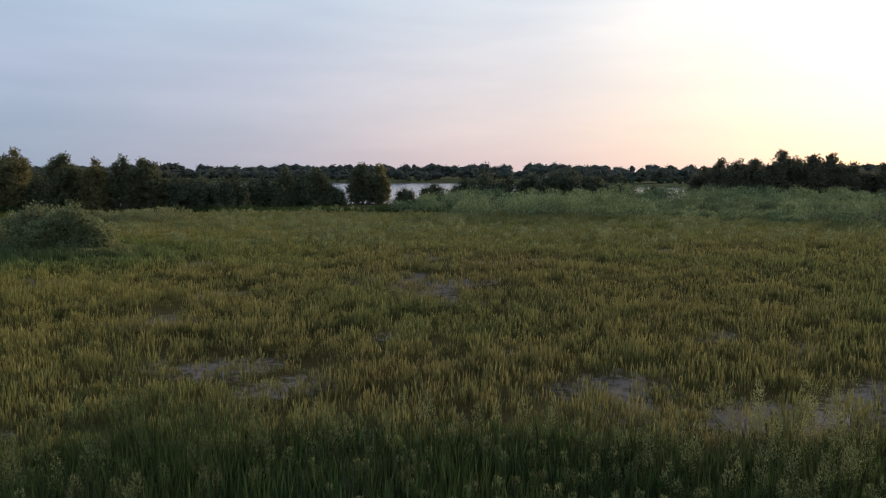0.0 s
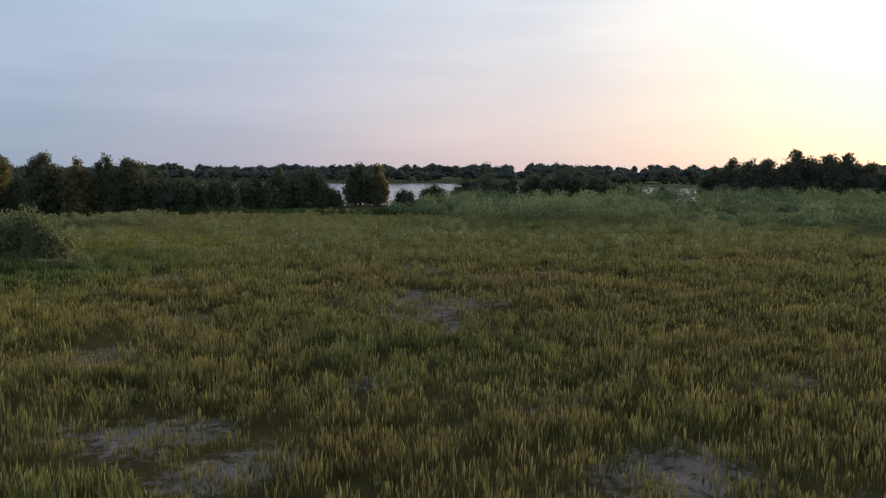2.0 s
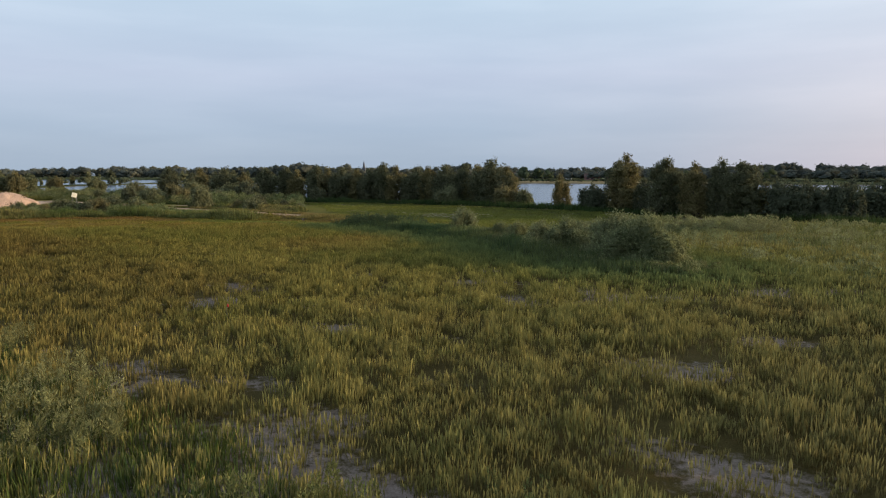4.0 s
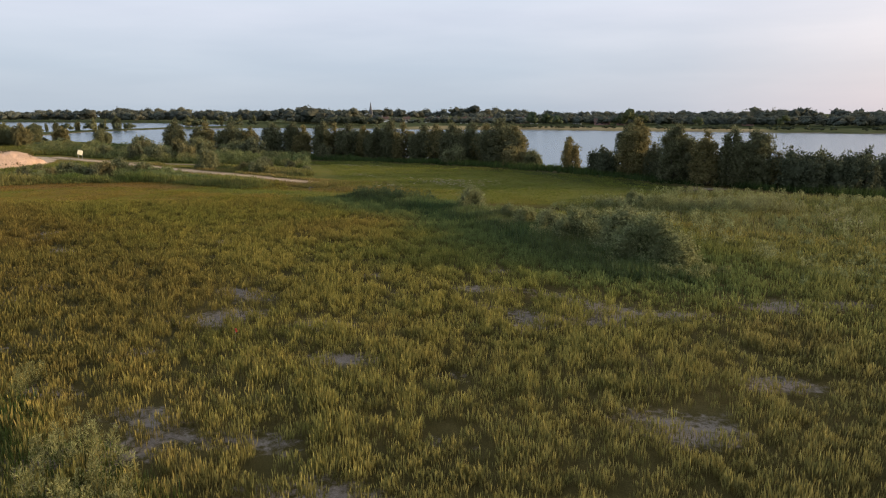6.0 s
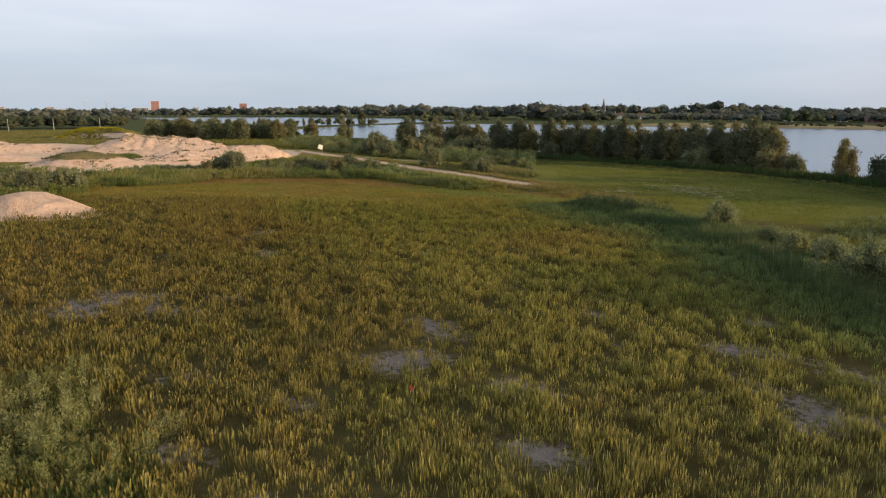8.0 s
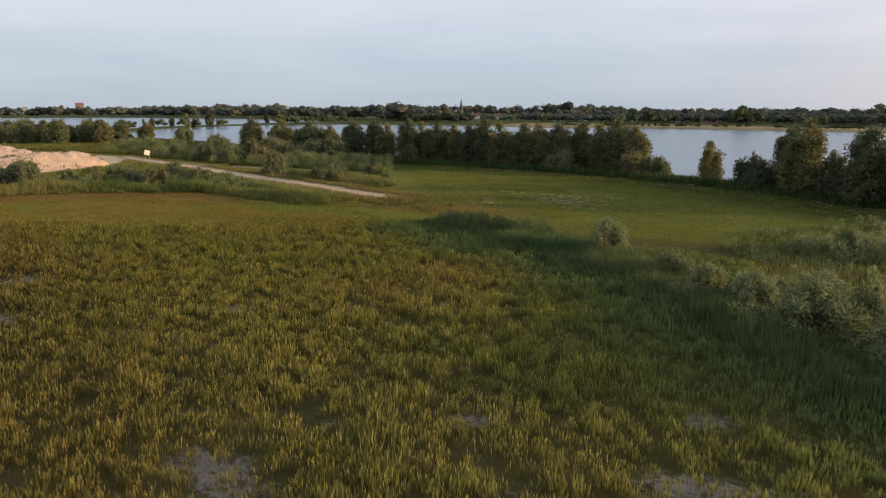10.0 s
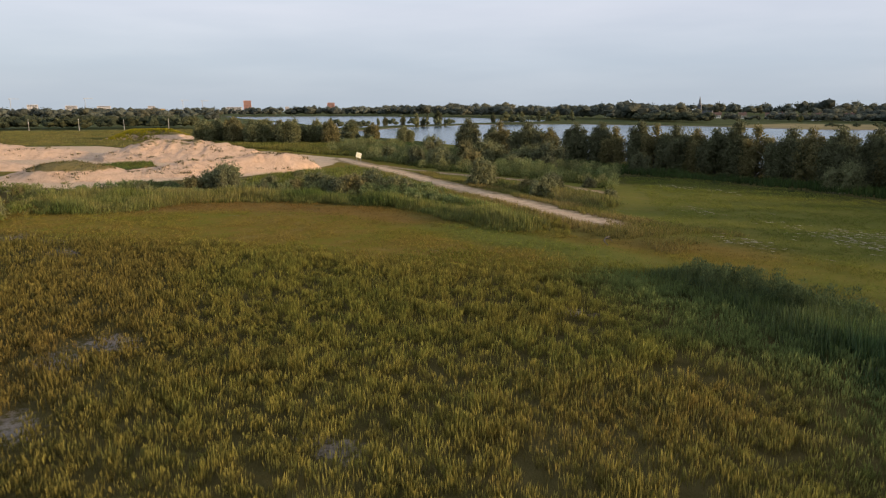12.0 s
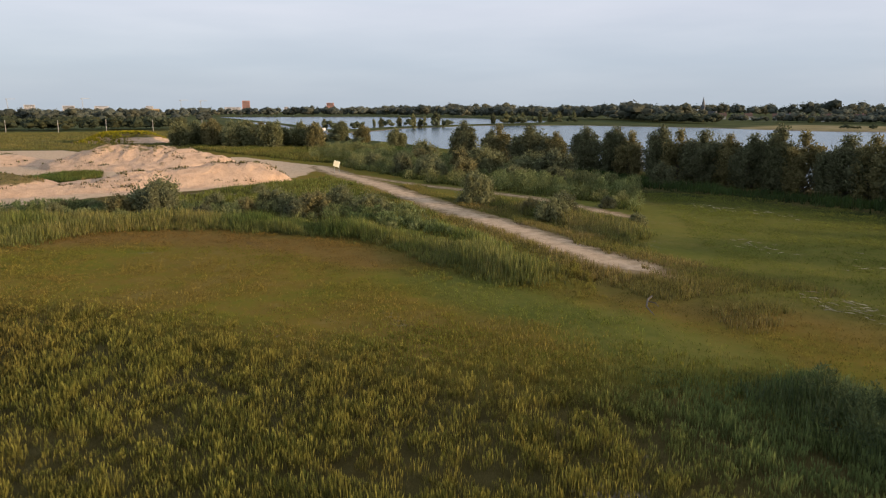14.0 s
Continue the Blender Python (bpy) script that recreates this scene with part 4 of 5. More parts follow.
def willow(name, seed, tall, wide, lobes, leaves, size, tint, label, category="tree", stems=3):
    """A willow: trunk or stems with limbs, and a lumpy crown."""
    rng = np.random.default_rng(seed)
    root = tagged(new(name), label, category)
    root.empty_display_size = 0.5
    spots = []
    plumes = max(lobes // 3, 3)
    for i in range(plumes):
        # leafy columns that lean out from the foot and close into one lumpy dome
        a = i * 2.4 + rng.uniform(-0.4, 0.4)
        out = 0.0 if i == 0 else rng.uniform(0.5, 0.85)
        top = tall * (1.0 - 0.42 * out * out) * (1.0 if i == 0 else rng.uniform(0.88, 1.06))
        for f, g in ((0.12, 1.0), (0.34, 1.15), (0.57, 1.15), (0.78, 1.0)):
            swell = wide * 0.5 * math.sqrt(1 - ((f - 0.35) / 0.75) ** 2)
            sway, turn = out * swell * 0.85 + rng.uniform(-0.05, 0.05) * wide, a + rng.uniform(-0.25, 0.25)
            r = wide * rng.uniform(0.165, 0.215) * g
            spots.append((sway * math.cos(turn), sway * math.sin(turn), max(top * f + r * 0.15, r * 0.6), r, rng.uniform(0.95, 1.2)))
            spots.append((sway * 1.3 * math.cos(turn + 0.3), sway * 1.3 * math.sin(turn + 0.3), max(top * (f + 0.1), r * 0.6), r * rng.uniform(0.4, 0.6), 1.1))
        spots.append((out * wide * 0.3 * math.cos(a), out * wide * 0.3 * math.sin(a), top - wide * 0.13, wide * 0.13, 1.0))
    if category == "shrub":
        # a skirt of leaves down to the ground
        for k in range(7):
            a = k * 0.9 + rng.uniform(-0.2, 0.2)
            r = wide * rng.uniform(0.13, 0.18)
            spots.insert(0, (0.38 * wide * math.cos(a), 0.38 * wide * math.sin(a), r * 0.7, r, 1.0))
    wood = []
    for k in range(stems):
        a = k * 2 * math.pi / stems + rng.uniform(-0.4, 0.4)
        tip = spots[-1 - k * (len(spots) // (stems + 1))]
        pts = [(0.12 * math.cos(a) * k, 0.12 * math.sin(a) * k, -0.15)]
        for s in (0.3, 0.6, 0.95):
            pts.append((tip[0] * s + rng.uniform(-0.1, 0.1), tip[1] * s + rng.uniform(-0.1, 0.1), tip[2] * s))
        wood.append(tube(pts, [0.026 * tall, 0.02 * tall, 0.012 * tall, 0.004 * tall]))
    for tip in spots[:-1:5]:
        s = 0.45
        wood.append(tube([(0, 0, tip[2] * 0.3), (tip[0] * s, tip[1] * s, tip[2] * 0.7), tip[:3]], [0.013 * tall, 0.009 * tall, 0.003 * tall], 5))
    co, faces, at = [], [], 0
    for c, f in wood:
        co.append(c), faces.append(f + at)
        at += len(c)
    part("trunk", mesh_of("trunk", np.concatenate(co), np.concatenate(faces), BARK, (), True), None, root)
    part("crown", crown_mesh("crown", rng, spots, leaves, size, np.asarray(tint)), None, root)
    return root


def planted(kinds, spots, tall_of, group=""):
    """Set copies of the kinds at (x, y, height), scaled to that height."""
    for i, (x, y, h) in enumerate(spots):
        src = kinds[i % len(kinds)]
        s = h / tall_of
        z = float(height(np.array([x]), np.array([y]))[0])
        m = pose(x, y, max(z, -0.9), 0, 0, (i * 77) % 360) @ Matrix.Diagonal((s * (0.88 + 0.3 * ((i * 7) % 5) / 4), s * (0.88 + 0.3 * ((i * 3) % 5) / 4), s, 1))
        if i < len(kinds):
            src.matrix_basis = m
            tagged(src, group=group)
        else:
            ob = copy_thing(src, m)
            ob.scale = m.to_scale()


DARK_WILLOW, WARM_WILLOW, SHRUB = (0.128, 0.135, 0.076), (0.195, 0.174, 0.082), (0.18, 0.186, 0.095)
FAR_ROW = [(-288, 70, 6.6), (-269, 74, 5.6), (-236, 77, 5.0), (-181, 78, 8.0), (-176, 82, 6.4), (-167, 80, 7.6), (-160, 83, 7.6), (-156, 86, 6.5), (-149, 88, 7.5), (-145, 91, 7.7), (-142, 92, 7.0)]
MID_ROW = [(-137, 94, 8.0), (-134, 95, 7.5), (-130, 96, 7.5), (-126, 97, 7.0), (-122.5, 98, 7.0), (-119, 99, 8.3), (-116, 100, 7.6), (-110.5, 101, 7.3), (-107, 101, 7.4), (-103, 102, 7.6),
           (-98, 102.5, 7.8), (-95, 103, 7.6), (-91.5, 103, 8.6), (-88.5, 104, 7.2)]
NEAR_ROW = [(-62, 100.5, 7.9), (-59, 98, 8.7), (-55.5, 97, 5.2), (-50.5, 94.5, 8.0), (-45.3, 92.5, 7.2), (-42.2, 93.5, 7.6), (-40.2, 95, 7.3), (-37.6, 96, 4.6), (-24, 108, 6.3), (-20, 112, 6.2)]
GROVE = [(-272, 24, 6.6), (-266, 29, 7.2), (-262, 34, 6.4), (-256, 38, 6.8), (-251, 42, 6.2), (-247, 46, 6.6), (-240, 44, 5.2), (-258, 30, 5.6), (-243, 52, 6.0), (-268, 20, 6.0), (-236, 55, 4.6), (-248, 36, 4.8)]
kinds = [willow("willow_tree", s, 8.0, w, n, 150, 0.34, c, "dark grey-green willow tree on the lake shore") for s, w, n, c in
         ((11, 6.4, 24, DARK_WILLOW), (12, 5.6, 21, WARM_WILLOW), (13, 7.2, 26, DARK_WILLOW), (14, 5.4, 20, WARM_WILLOW), (15, 6.6, 23, DARK_WILLOW))]
planted(kinds, MID_ROW + FAR_ROW[3:], 8.0, "willow row on the shore")
groves = [willow("willow_tree", s, 8.0, w, n, 80, 0.6, c, "grey-green willow tree in the grove beyond the sand") for s, w, n, c in
          ((24, 8.6, 22, SHRUB), (25, 7.6, 20, WARM_WILLOW), (26, 9.2, 22, SHRUB))]
planted(groves, [(x, y, max(h, 6.4) * 1.08) for x, y, h in GROVE] + FAR_ROW[:3], 8.0, "willow grove beyond the sand")
domes = [willow("willow_tree", s, 8.0, w, n, 170, 0.33, c, "domed dark willow tree in the shore row") for s, w, n, c in
         ((16, 6.2, 21, DARK_WILLOW), (17, 4.8, 18, WARM_WILLOW), (18, 5.2, 20, DARK_WILLOW))]
planted(domes, NEAR_ROW, 8.0, "willow row on the shore")
lone = [willow("willow_tree", s, 6.0, w, n, 240, 0.33, c, l) for s, w, n, c, l in
        ((21, 4.6, 13, WARM_WILLOW, "small willow standing alone before the lake"), (22, 5.0, 14, DARK_WILLOW, "rounded willow pair before the open water"))]
planted(lone, [(-72.5, 99.5, 5.6), (-13.5, 119, 6.9), (-11, 121, 6.8)], 6.0)
SPIT_TREES = [(-463, 88, 6.0), (-452, 83, 4.0), (-470, 134, 6.0), (-452, 138, 8.5), (-462, 145, 5.0), (-476, 152, 6.5), (-489, 163, 9.0), (-474, 163, 5.0), (-530, 218, 7.5), (-542, 233, 8.5), (-548, 240, 9.0), (-560, 254, 8.0), (-572, 274, 8.5),
              (-576, 285, 8.0), (-590, 300, 9.0), (-606, 322, 9.0), (-494, 128, 6.0), (-508, 126, 5.0)]
spit = [willow("willow_tree", s, 8.0, w, n, 60, 0.8, c, "small rounded tree on the spit in the lake", stems=1) for s, w, n, c in ((51, 5.5, 9, DARK_WILLOW), (52, 4.6, 9, SHRUB))]
planted(spit, SPIT_TREES, 8.0, "trees on the spit")
shrubs = [willow("willow_shrub", s, 3.0, w, n, 90, 0.24, c, "bushy grey-green willow shrub", "shrub", 4) for s, w, n, c in
          ((31, 4.4, 18, SHRUB), (32, 3.8, 15, DARK_WILLOW), (33, 5.0, 18, SHRUB), (34, 4.0, 15, WARM_WILLOW))]
TRACK_SHRUBS = [(-117.5, 57.8, 3.6), (-105.5, 62.5, 2.6), (-104.5, 60.8, 2.2), (-109, 60.5, 1.7), (-99, 66.2, 1.2), (-118.5, 25.5, 3.4), (-122, 25.5, 3.4), (-120.5, 22, 2.2), (-121, 16.3, 1.5), (-121.5, 12.5, 1.2), (-124, 19.3, 1.3),
       (-114, 40.5, 2.6), (-115.5, 43, 2.9), (-112.5, 38, 2.1), (-113, 45.5, 2.2), (-118, 34, 1.8), (-134.5, 36, 1.3), (-110, 69.5, 1.3), (-119, 37, 2.4), (-117, 40, 2.2), (-121, 31, 2.0), (-116, 30, 1.6), (-127, 23, 1.3), (-126, 16, 1.1)]
BANK_SHRUBS = [(-167, 56.5, 2.8), (-155, 59, 3.6), (-149, 62, 3.0), (-146, 66, 3.2), (-136, 70, 2.6), (-131, 74, 2.8), (-158, 64, 3.0),
       (-162, 71.5, 3.8), (-151, 71.5, 4.4), (-139, 78, 4.6), (-144, 76, 3.6), (-170, 66, 3.4), (-182, 70, 4.2), (-128, 88, 3.2), (-98, 98, 3.4), (-85, 100, 3.6), (-82, 101.5, 3.0)]
WET_SHRUBS = [(-47.5, 52.3, 2.6), (-41, 50.5, 1.6), (-37.5, 48.5, 2.0), (-34.5, 47.8, 2.2), (-31, 46.4, 2.6), (-29.5, 48.5, 2.6), (-26.5, 46, 3.2), (-23.6, 44.2, 3.2), (-21.5, 43.5, 2.4), (-33, 51, 2.0), (-38.5, 65.5, 1.8), (-36.3, 67, 1.6)]
SHORE_SHRUBS = [(-67, 101, 4.0), (-65, 99, 3.2), (-53, 98, 4.2), (-47, 96, 3.8), (-35, 98.5, 4.2), (-31.5, 101, 4.0), (-28, 104.5, 4.1), (-25, 106, 3.6), (-18, 114, 3.2), (-33, 97, 4.4), (-29, 99, 4.2), (-36.5, 97, 4.6), (-30, 102, 4.8), (-26.5, 105, 4.7), (-22, 110, 4.6), (-33.5, 99, 4.7), (-20, 113, 4.4)]
BAY_SHRUBS = [(-6.5, 120, 2.6), (-1.5, 120, 3.4), (3.5, 119, 4.2), (7, 119, 5.2), (11, 118, 4.6), (15, 118, 5.0), (19, 119, 5.2), (22, 120, 5.8), (26.5, 121, 4.6), (31, 123, 3.6), (37, 124, 3.0)]
PIT_SHRUBS = [(-100, 0, 3.0), (-103, 4, 2.6), (-97, -4, 3.2), (-106, -2, 2.8), (-112, 2, 1.9), (-118, 6, 1.4), (-125, 2, 1.3), (-130, -6, 1.4), (-90, -6, 2.6), (-116, 0, 1.6)]
planted(shrubs, TRACK_SHRUBS + BANK_SHRUBS + PIT_SHRUBS, 3.0, "willow shrubs")
# leaf tint lowered to carry the shade along the shore row
shady = [willow("willow_shrub", s, 3.0, w, n, 90, 0.26, (0.095, 0.108, 0.066), "willow shrub along the shore row, leaves tinted dark as shade", "shrub", 4) for s, w, n in ((61, 4.4, 16), (62, 3.8, 15), (63, 4.8, 17))]
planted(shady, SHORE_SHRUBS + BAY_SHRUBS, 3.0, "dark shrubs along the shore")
pale = [willow("willow_shrub", s, 3.0, w, n, 330, 0.17, c, "pale rounded willow bush in the wet grass", "shrub", 4) for s, w, n, c in
        ((35, 4.0, 13, (0.215, 0.23, 0.115)), (36, 4.6, 14, (0.185, 0.205, 0.1)), (37, 3.6, 12, (0.225, 0.235, 0.108)))]
planted(pale, WET_SHRUBS, 3.0, "willow bushes in the wet grass")
dark = [willow("poplar_tree", s, 9.0, w, n, 160, 0.46, (0.14, 0.135, 0.09), "dark broad tree against the bright evening sky") for s, w, n in ((41, 8.0, 19), (42, 6.6, 17), (43, 9.0, 21))]
planted(dark, [(50, 136, 6.6), (53, 135, 7.9), (55.5, 134, 7.4), (58.5, 133, 7.9), (62.5, 131, 9.4), (65, 130, 7.8), (67.5, 129, 8.6), (70, 128, 8.6), (73, 126, 6.8), (77, 124, 7.0), (82, 122, 7.4), (88, 119, 7.6), (60, 138, 7.0), (74, 132, 7.0)], 9.0, "dark trees by the far bank")


def fallen_branch(x, y, turn):
    root = tagged(new("branch"), "thin dark fallen branch lying in the short grass", "branch")
    root.matrix_basis = pose(x, y, float(height(np.array([x]), np.array([y]))[0]) + 0.16, 0, 0, turn)
    for name, pts, r in (("stem", [(-1.9, 0.32, 0.02), (-0.8, 0.02, 0.12), (0.5, -0.16, 0.1), (1.9, 0.1, 0.04)], [0.06, 0.055, 0.045, 0.02]), ("twig", [(-0.5, 0.0, 0.1), (0.1, 0.3, 0.2), (0.6, 0.45, 0.12)], [0.035, 0.025, 0.012])):
        part(name, mesh_of(name, *tube(pts, r), BARK, (), True), None, root)


fallen_branch(-76.4, 52.7, -28)


# ---- sand heaps ----
def heap(name, at, turn, half_long, half_wide, tall, seed, label, weed=0.0, ridge=0.55, crest=None):
    """A dug heap: steep flanks, a flat-topped ridge, gullies and slumps; dry weeds on top where weed is above 0."""
    n, m = 72, 44
    u, v = np.meshgrid(np.linspace(-1, 1, n), np.linspace(-1, 1, m))
    x, y = u.ravel() * half_long, v.ravel() * half_wide
    wob = 0.22 * (patchy(x + seed * 50, y, 5.0, seed) - 0.5)
    r = np.sqrt((u.ravel() ** 2) * 0.9 + v.ravel() ** 2) + wob
    if crest:
        # a ridge of its own profile, steeper to the front than to the back
        line = np.interp(u.ravel() + 0.5 * wob, [c[0] for c in crest], [c[1] for c in crest])
        across = np.where(v.ravel() > 0, v.ravel() * 0.95, -v.ravel()) + wob
        z = tall * line * (1 - ease(across, 0.06, 0.98)) * (0.85 + 0.35 * (patchy(x + seed * 31, y, 5.0, seed + 2) - 0.3))
        step = 0.16 * tall
        terraced = step * (np.floor(z / step) + ease(z / step - np.floor(z / step), 0.45, 0.95))
        z = np.where(u.ravel() < 0.1, 0.45 * z + 0.55 * terraced, z)
    else:
        z = tall * (1 - ease(r, ridge * 0.55, 0.98)) * (0.66 + 0.6 * (patchy(x + seed * 31, y, 8.0, seed + 2) - 0.15))
    gully = np.abs(np.sin(x * 1.1 + 7 * patchy(x, y, 4.0, seed + 5)))
    z = z - 0.075 * tall * gully * ease(z, 0.15 * tall, 0.6 * tall) * (1 - ease(z, 0.75 * tall, tall)) + (0.3 * (patchy(x, y, 1.7, seed + 3) - 0.5) + 0.12 * tall * (patchy(x, y, 4.5, seed + 4) - 0.5)) * ease(z, 0.05, 0.5)
    z = np.where(r > 0.97, -0.12, z - 0.04)
    i = (np.arange(m - 1)[:, None] * n + np.arange(n - 1)[None]).ravel()
    cover = weed * ease(z, 0.35 * tall, 0.8 * tall) + 0.3 * patchy(x, y, 3.0, seed + 9)
    me = mesh_of(name, np.stack([x, y, z], 1), np.stack([i, i + 1, i + n + 1, i + n], 1), SAND, [("weed", "FLOAT", cover)], True)
    ob = tagged(new(name, me), label, "sand mound", "mounds of dug sand")
    ob.matrix_basis = pose(at[0], at[1], float(height(np.array([at[0]]), np.array([at[1]]))[0]), 0, 0, turn)
    if weed > 0.05:
        pick = RNG.choice(np.nonzero((z > 0.12 * tall) & (patchy(x + seed * 9, y, 2.6, seed + 6) + 0.25 * cover > 0.62))[0], 240)
        wx, wy, wz = x[pick] + RNG.uniform(-0.4, 0.4, 240), y[pick] + RNG.uniform(-0.4, 0.4, 240), z[pick]
        tone = mixed((0.09, 0.1, 0.03), (0.24, 0.18, 0.08), RNG.uniform(0, 1, 240))
        c, f, t = tufts(wx, wy, 7, RNG.uniform(0.2, 0.5, 240), 0.35, 0.7, 0.14, tone * 0.7, tone)
        c[:, 2] += np.repeat(wz - height(wx, wy), 21) - 0.04
        part("weed_cover", mesh_of("weed_cover", c, f, GRASS, [("tint", "FLOAT_COLOR", t)]), None, ob, "dry weeds")
    return ob


heap("sand_mound", (-187, 17), 74, 16.5, 12, 4.9, 3, "tall pinkish sand heap with slumped flanks", 0.32, 1.0, [(-1, 0.1), (-0.82, 0.45), (-0.61, 0.68), (-0.45, 0.85), (-0.25, 1.0), (-0.1, 0.95), (0.3, 0.9), (0.58, 0.7), (0.9, 0.4), (1, 0.1)])
heap("sand_mound", (-149.8, 24.5), 101, 17, 7.2, 3.3, 5, "long low sand bank beside the track", 0.25, 0.55, [(-1, 0), (-0.8, 0.3), (-0.2, 0.7), (0.3, 0.95), (0.6, 1.0), (0.85, 0.7), (1, 0)])
heap("sand_mound", (-148, 4), 68, 13, 8, 2.4, 7, "low sand mound topped with dry weeds", 0.75)
heap("sand_mound", (-147, -19), 74, 10, 6.5, 2.1, 9, "low sand mound with weeds on its crown", 0.6)
heap("sand_mound", (-81.5, 2.4), 60, 6.8, 5.0, 2.0, 11, "small bare sand mound at the field's edge")
heap("sand_mound", (-172, -22), 74, 26, 6, 2.1, 13, "long low sand terrace")
heap("sand_mound", (-205, -28), 74, 40, 9, 3.2, 15, "broad flat-topped sand terrace", 0.1)
flower = heap("grassy_mound", (-294, 2), 74, 17, 10, 3.8, 17, "grassy heap covered in yellow flowers", 1.6)
flower["category"] = "earth mound"


def heap_flowers():
    x, y = RNG.uniform(-306, -282, 2200), RNG.uniform(-15, 19, 2200)
    keep = np.hypot((x + 294) / 0.62, y - 2) < 15
    x, y = x[keep], y[keep]
    z = 3.3 * (1 - ease(np.hypot((x + 294) / 0.62, y - 2) / 16, 0.3, 1.0))
    c, f, t = tufts(x, y, 6, np.full(len(x), 0.7), 0.4, 0.5, 0.22, np.tile((0.1, 0.12, 0.02), (len(x), 1)), np.tile((0.36, 0.3, 0.02), (len(x), 1)))
    c[:, 2] += np.repeat(np.repeat(z, 6), 3)
    stuff("yellow_flowers", [(c, f, t)], GRASS, "yellow flowering herbs on the heap", "flowers")


heap_flowers()


# ---- small things in the field ----
def sign_board():
    root = tagged(new("sign"), "square pale yellow board on posts beside the track", "sign")
    root.matrix_basis = pose(-157, 48.8, 0.1, 0, 0, 78)
    part("board", box((0.95, 0.05, 0.92), (0, 0, 1.7), 0.012, Matrix.Rotation(radians(18), 4, "Y")), BOARD, root)
    for x in (-0.45, 0.45):
        part("post", box((0.06, 0.06, 1.7), (x * 0.8, 0.06, 0.7), 0.01), POST, root)


def pole(x, y, h):
    root = tagged(new("post"), "pale concrete post standing along the far field", "post", "posts along the field")
    root.location = (x, y, -0.1)
    part("shaft", pole_mesh(0.17, 0.13, h), POST, root)
    part("cap", pole_mesh(0.24, 0.2, 0.2, 10, (0, 0, h)), POST, root)
    return root


sign_board()
first = pole(-427, -66, 5.6)
for x, y in ((-418, -42), (-429, -23), (-421, -1), (-430, -95), (-432, -120), (-415, 22), (-434, -150)):
    copy_thing(first, pose(x, y, -0.1))
marker = tagged(new("red_marker"), "small red marker stake among the grass tufts", "marker")
marker.location = (-27.4, 18.7, 0.0)
part("stake", box((0.02, 0.02, 0.5), (0, 0, 0.25)), POST, marker)
part("flag", box((0.16, 0.02, 0.14), (0.08, 0, 0.47), 0.005), RED, marker)


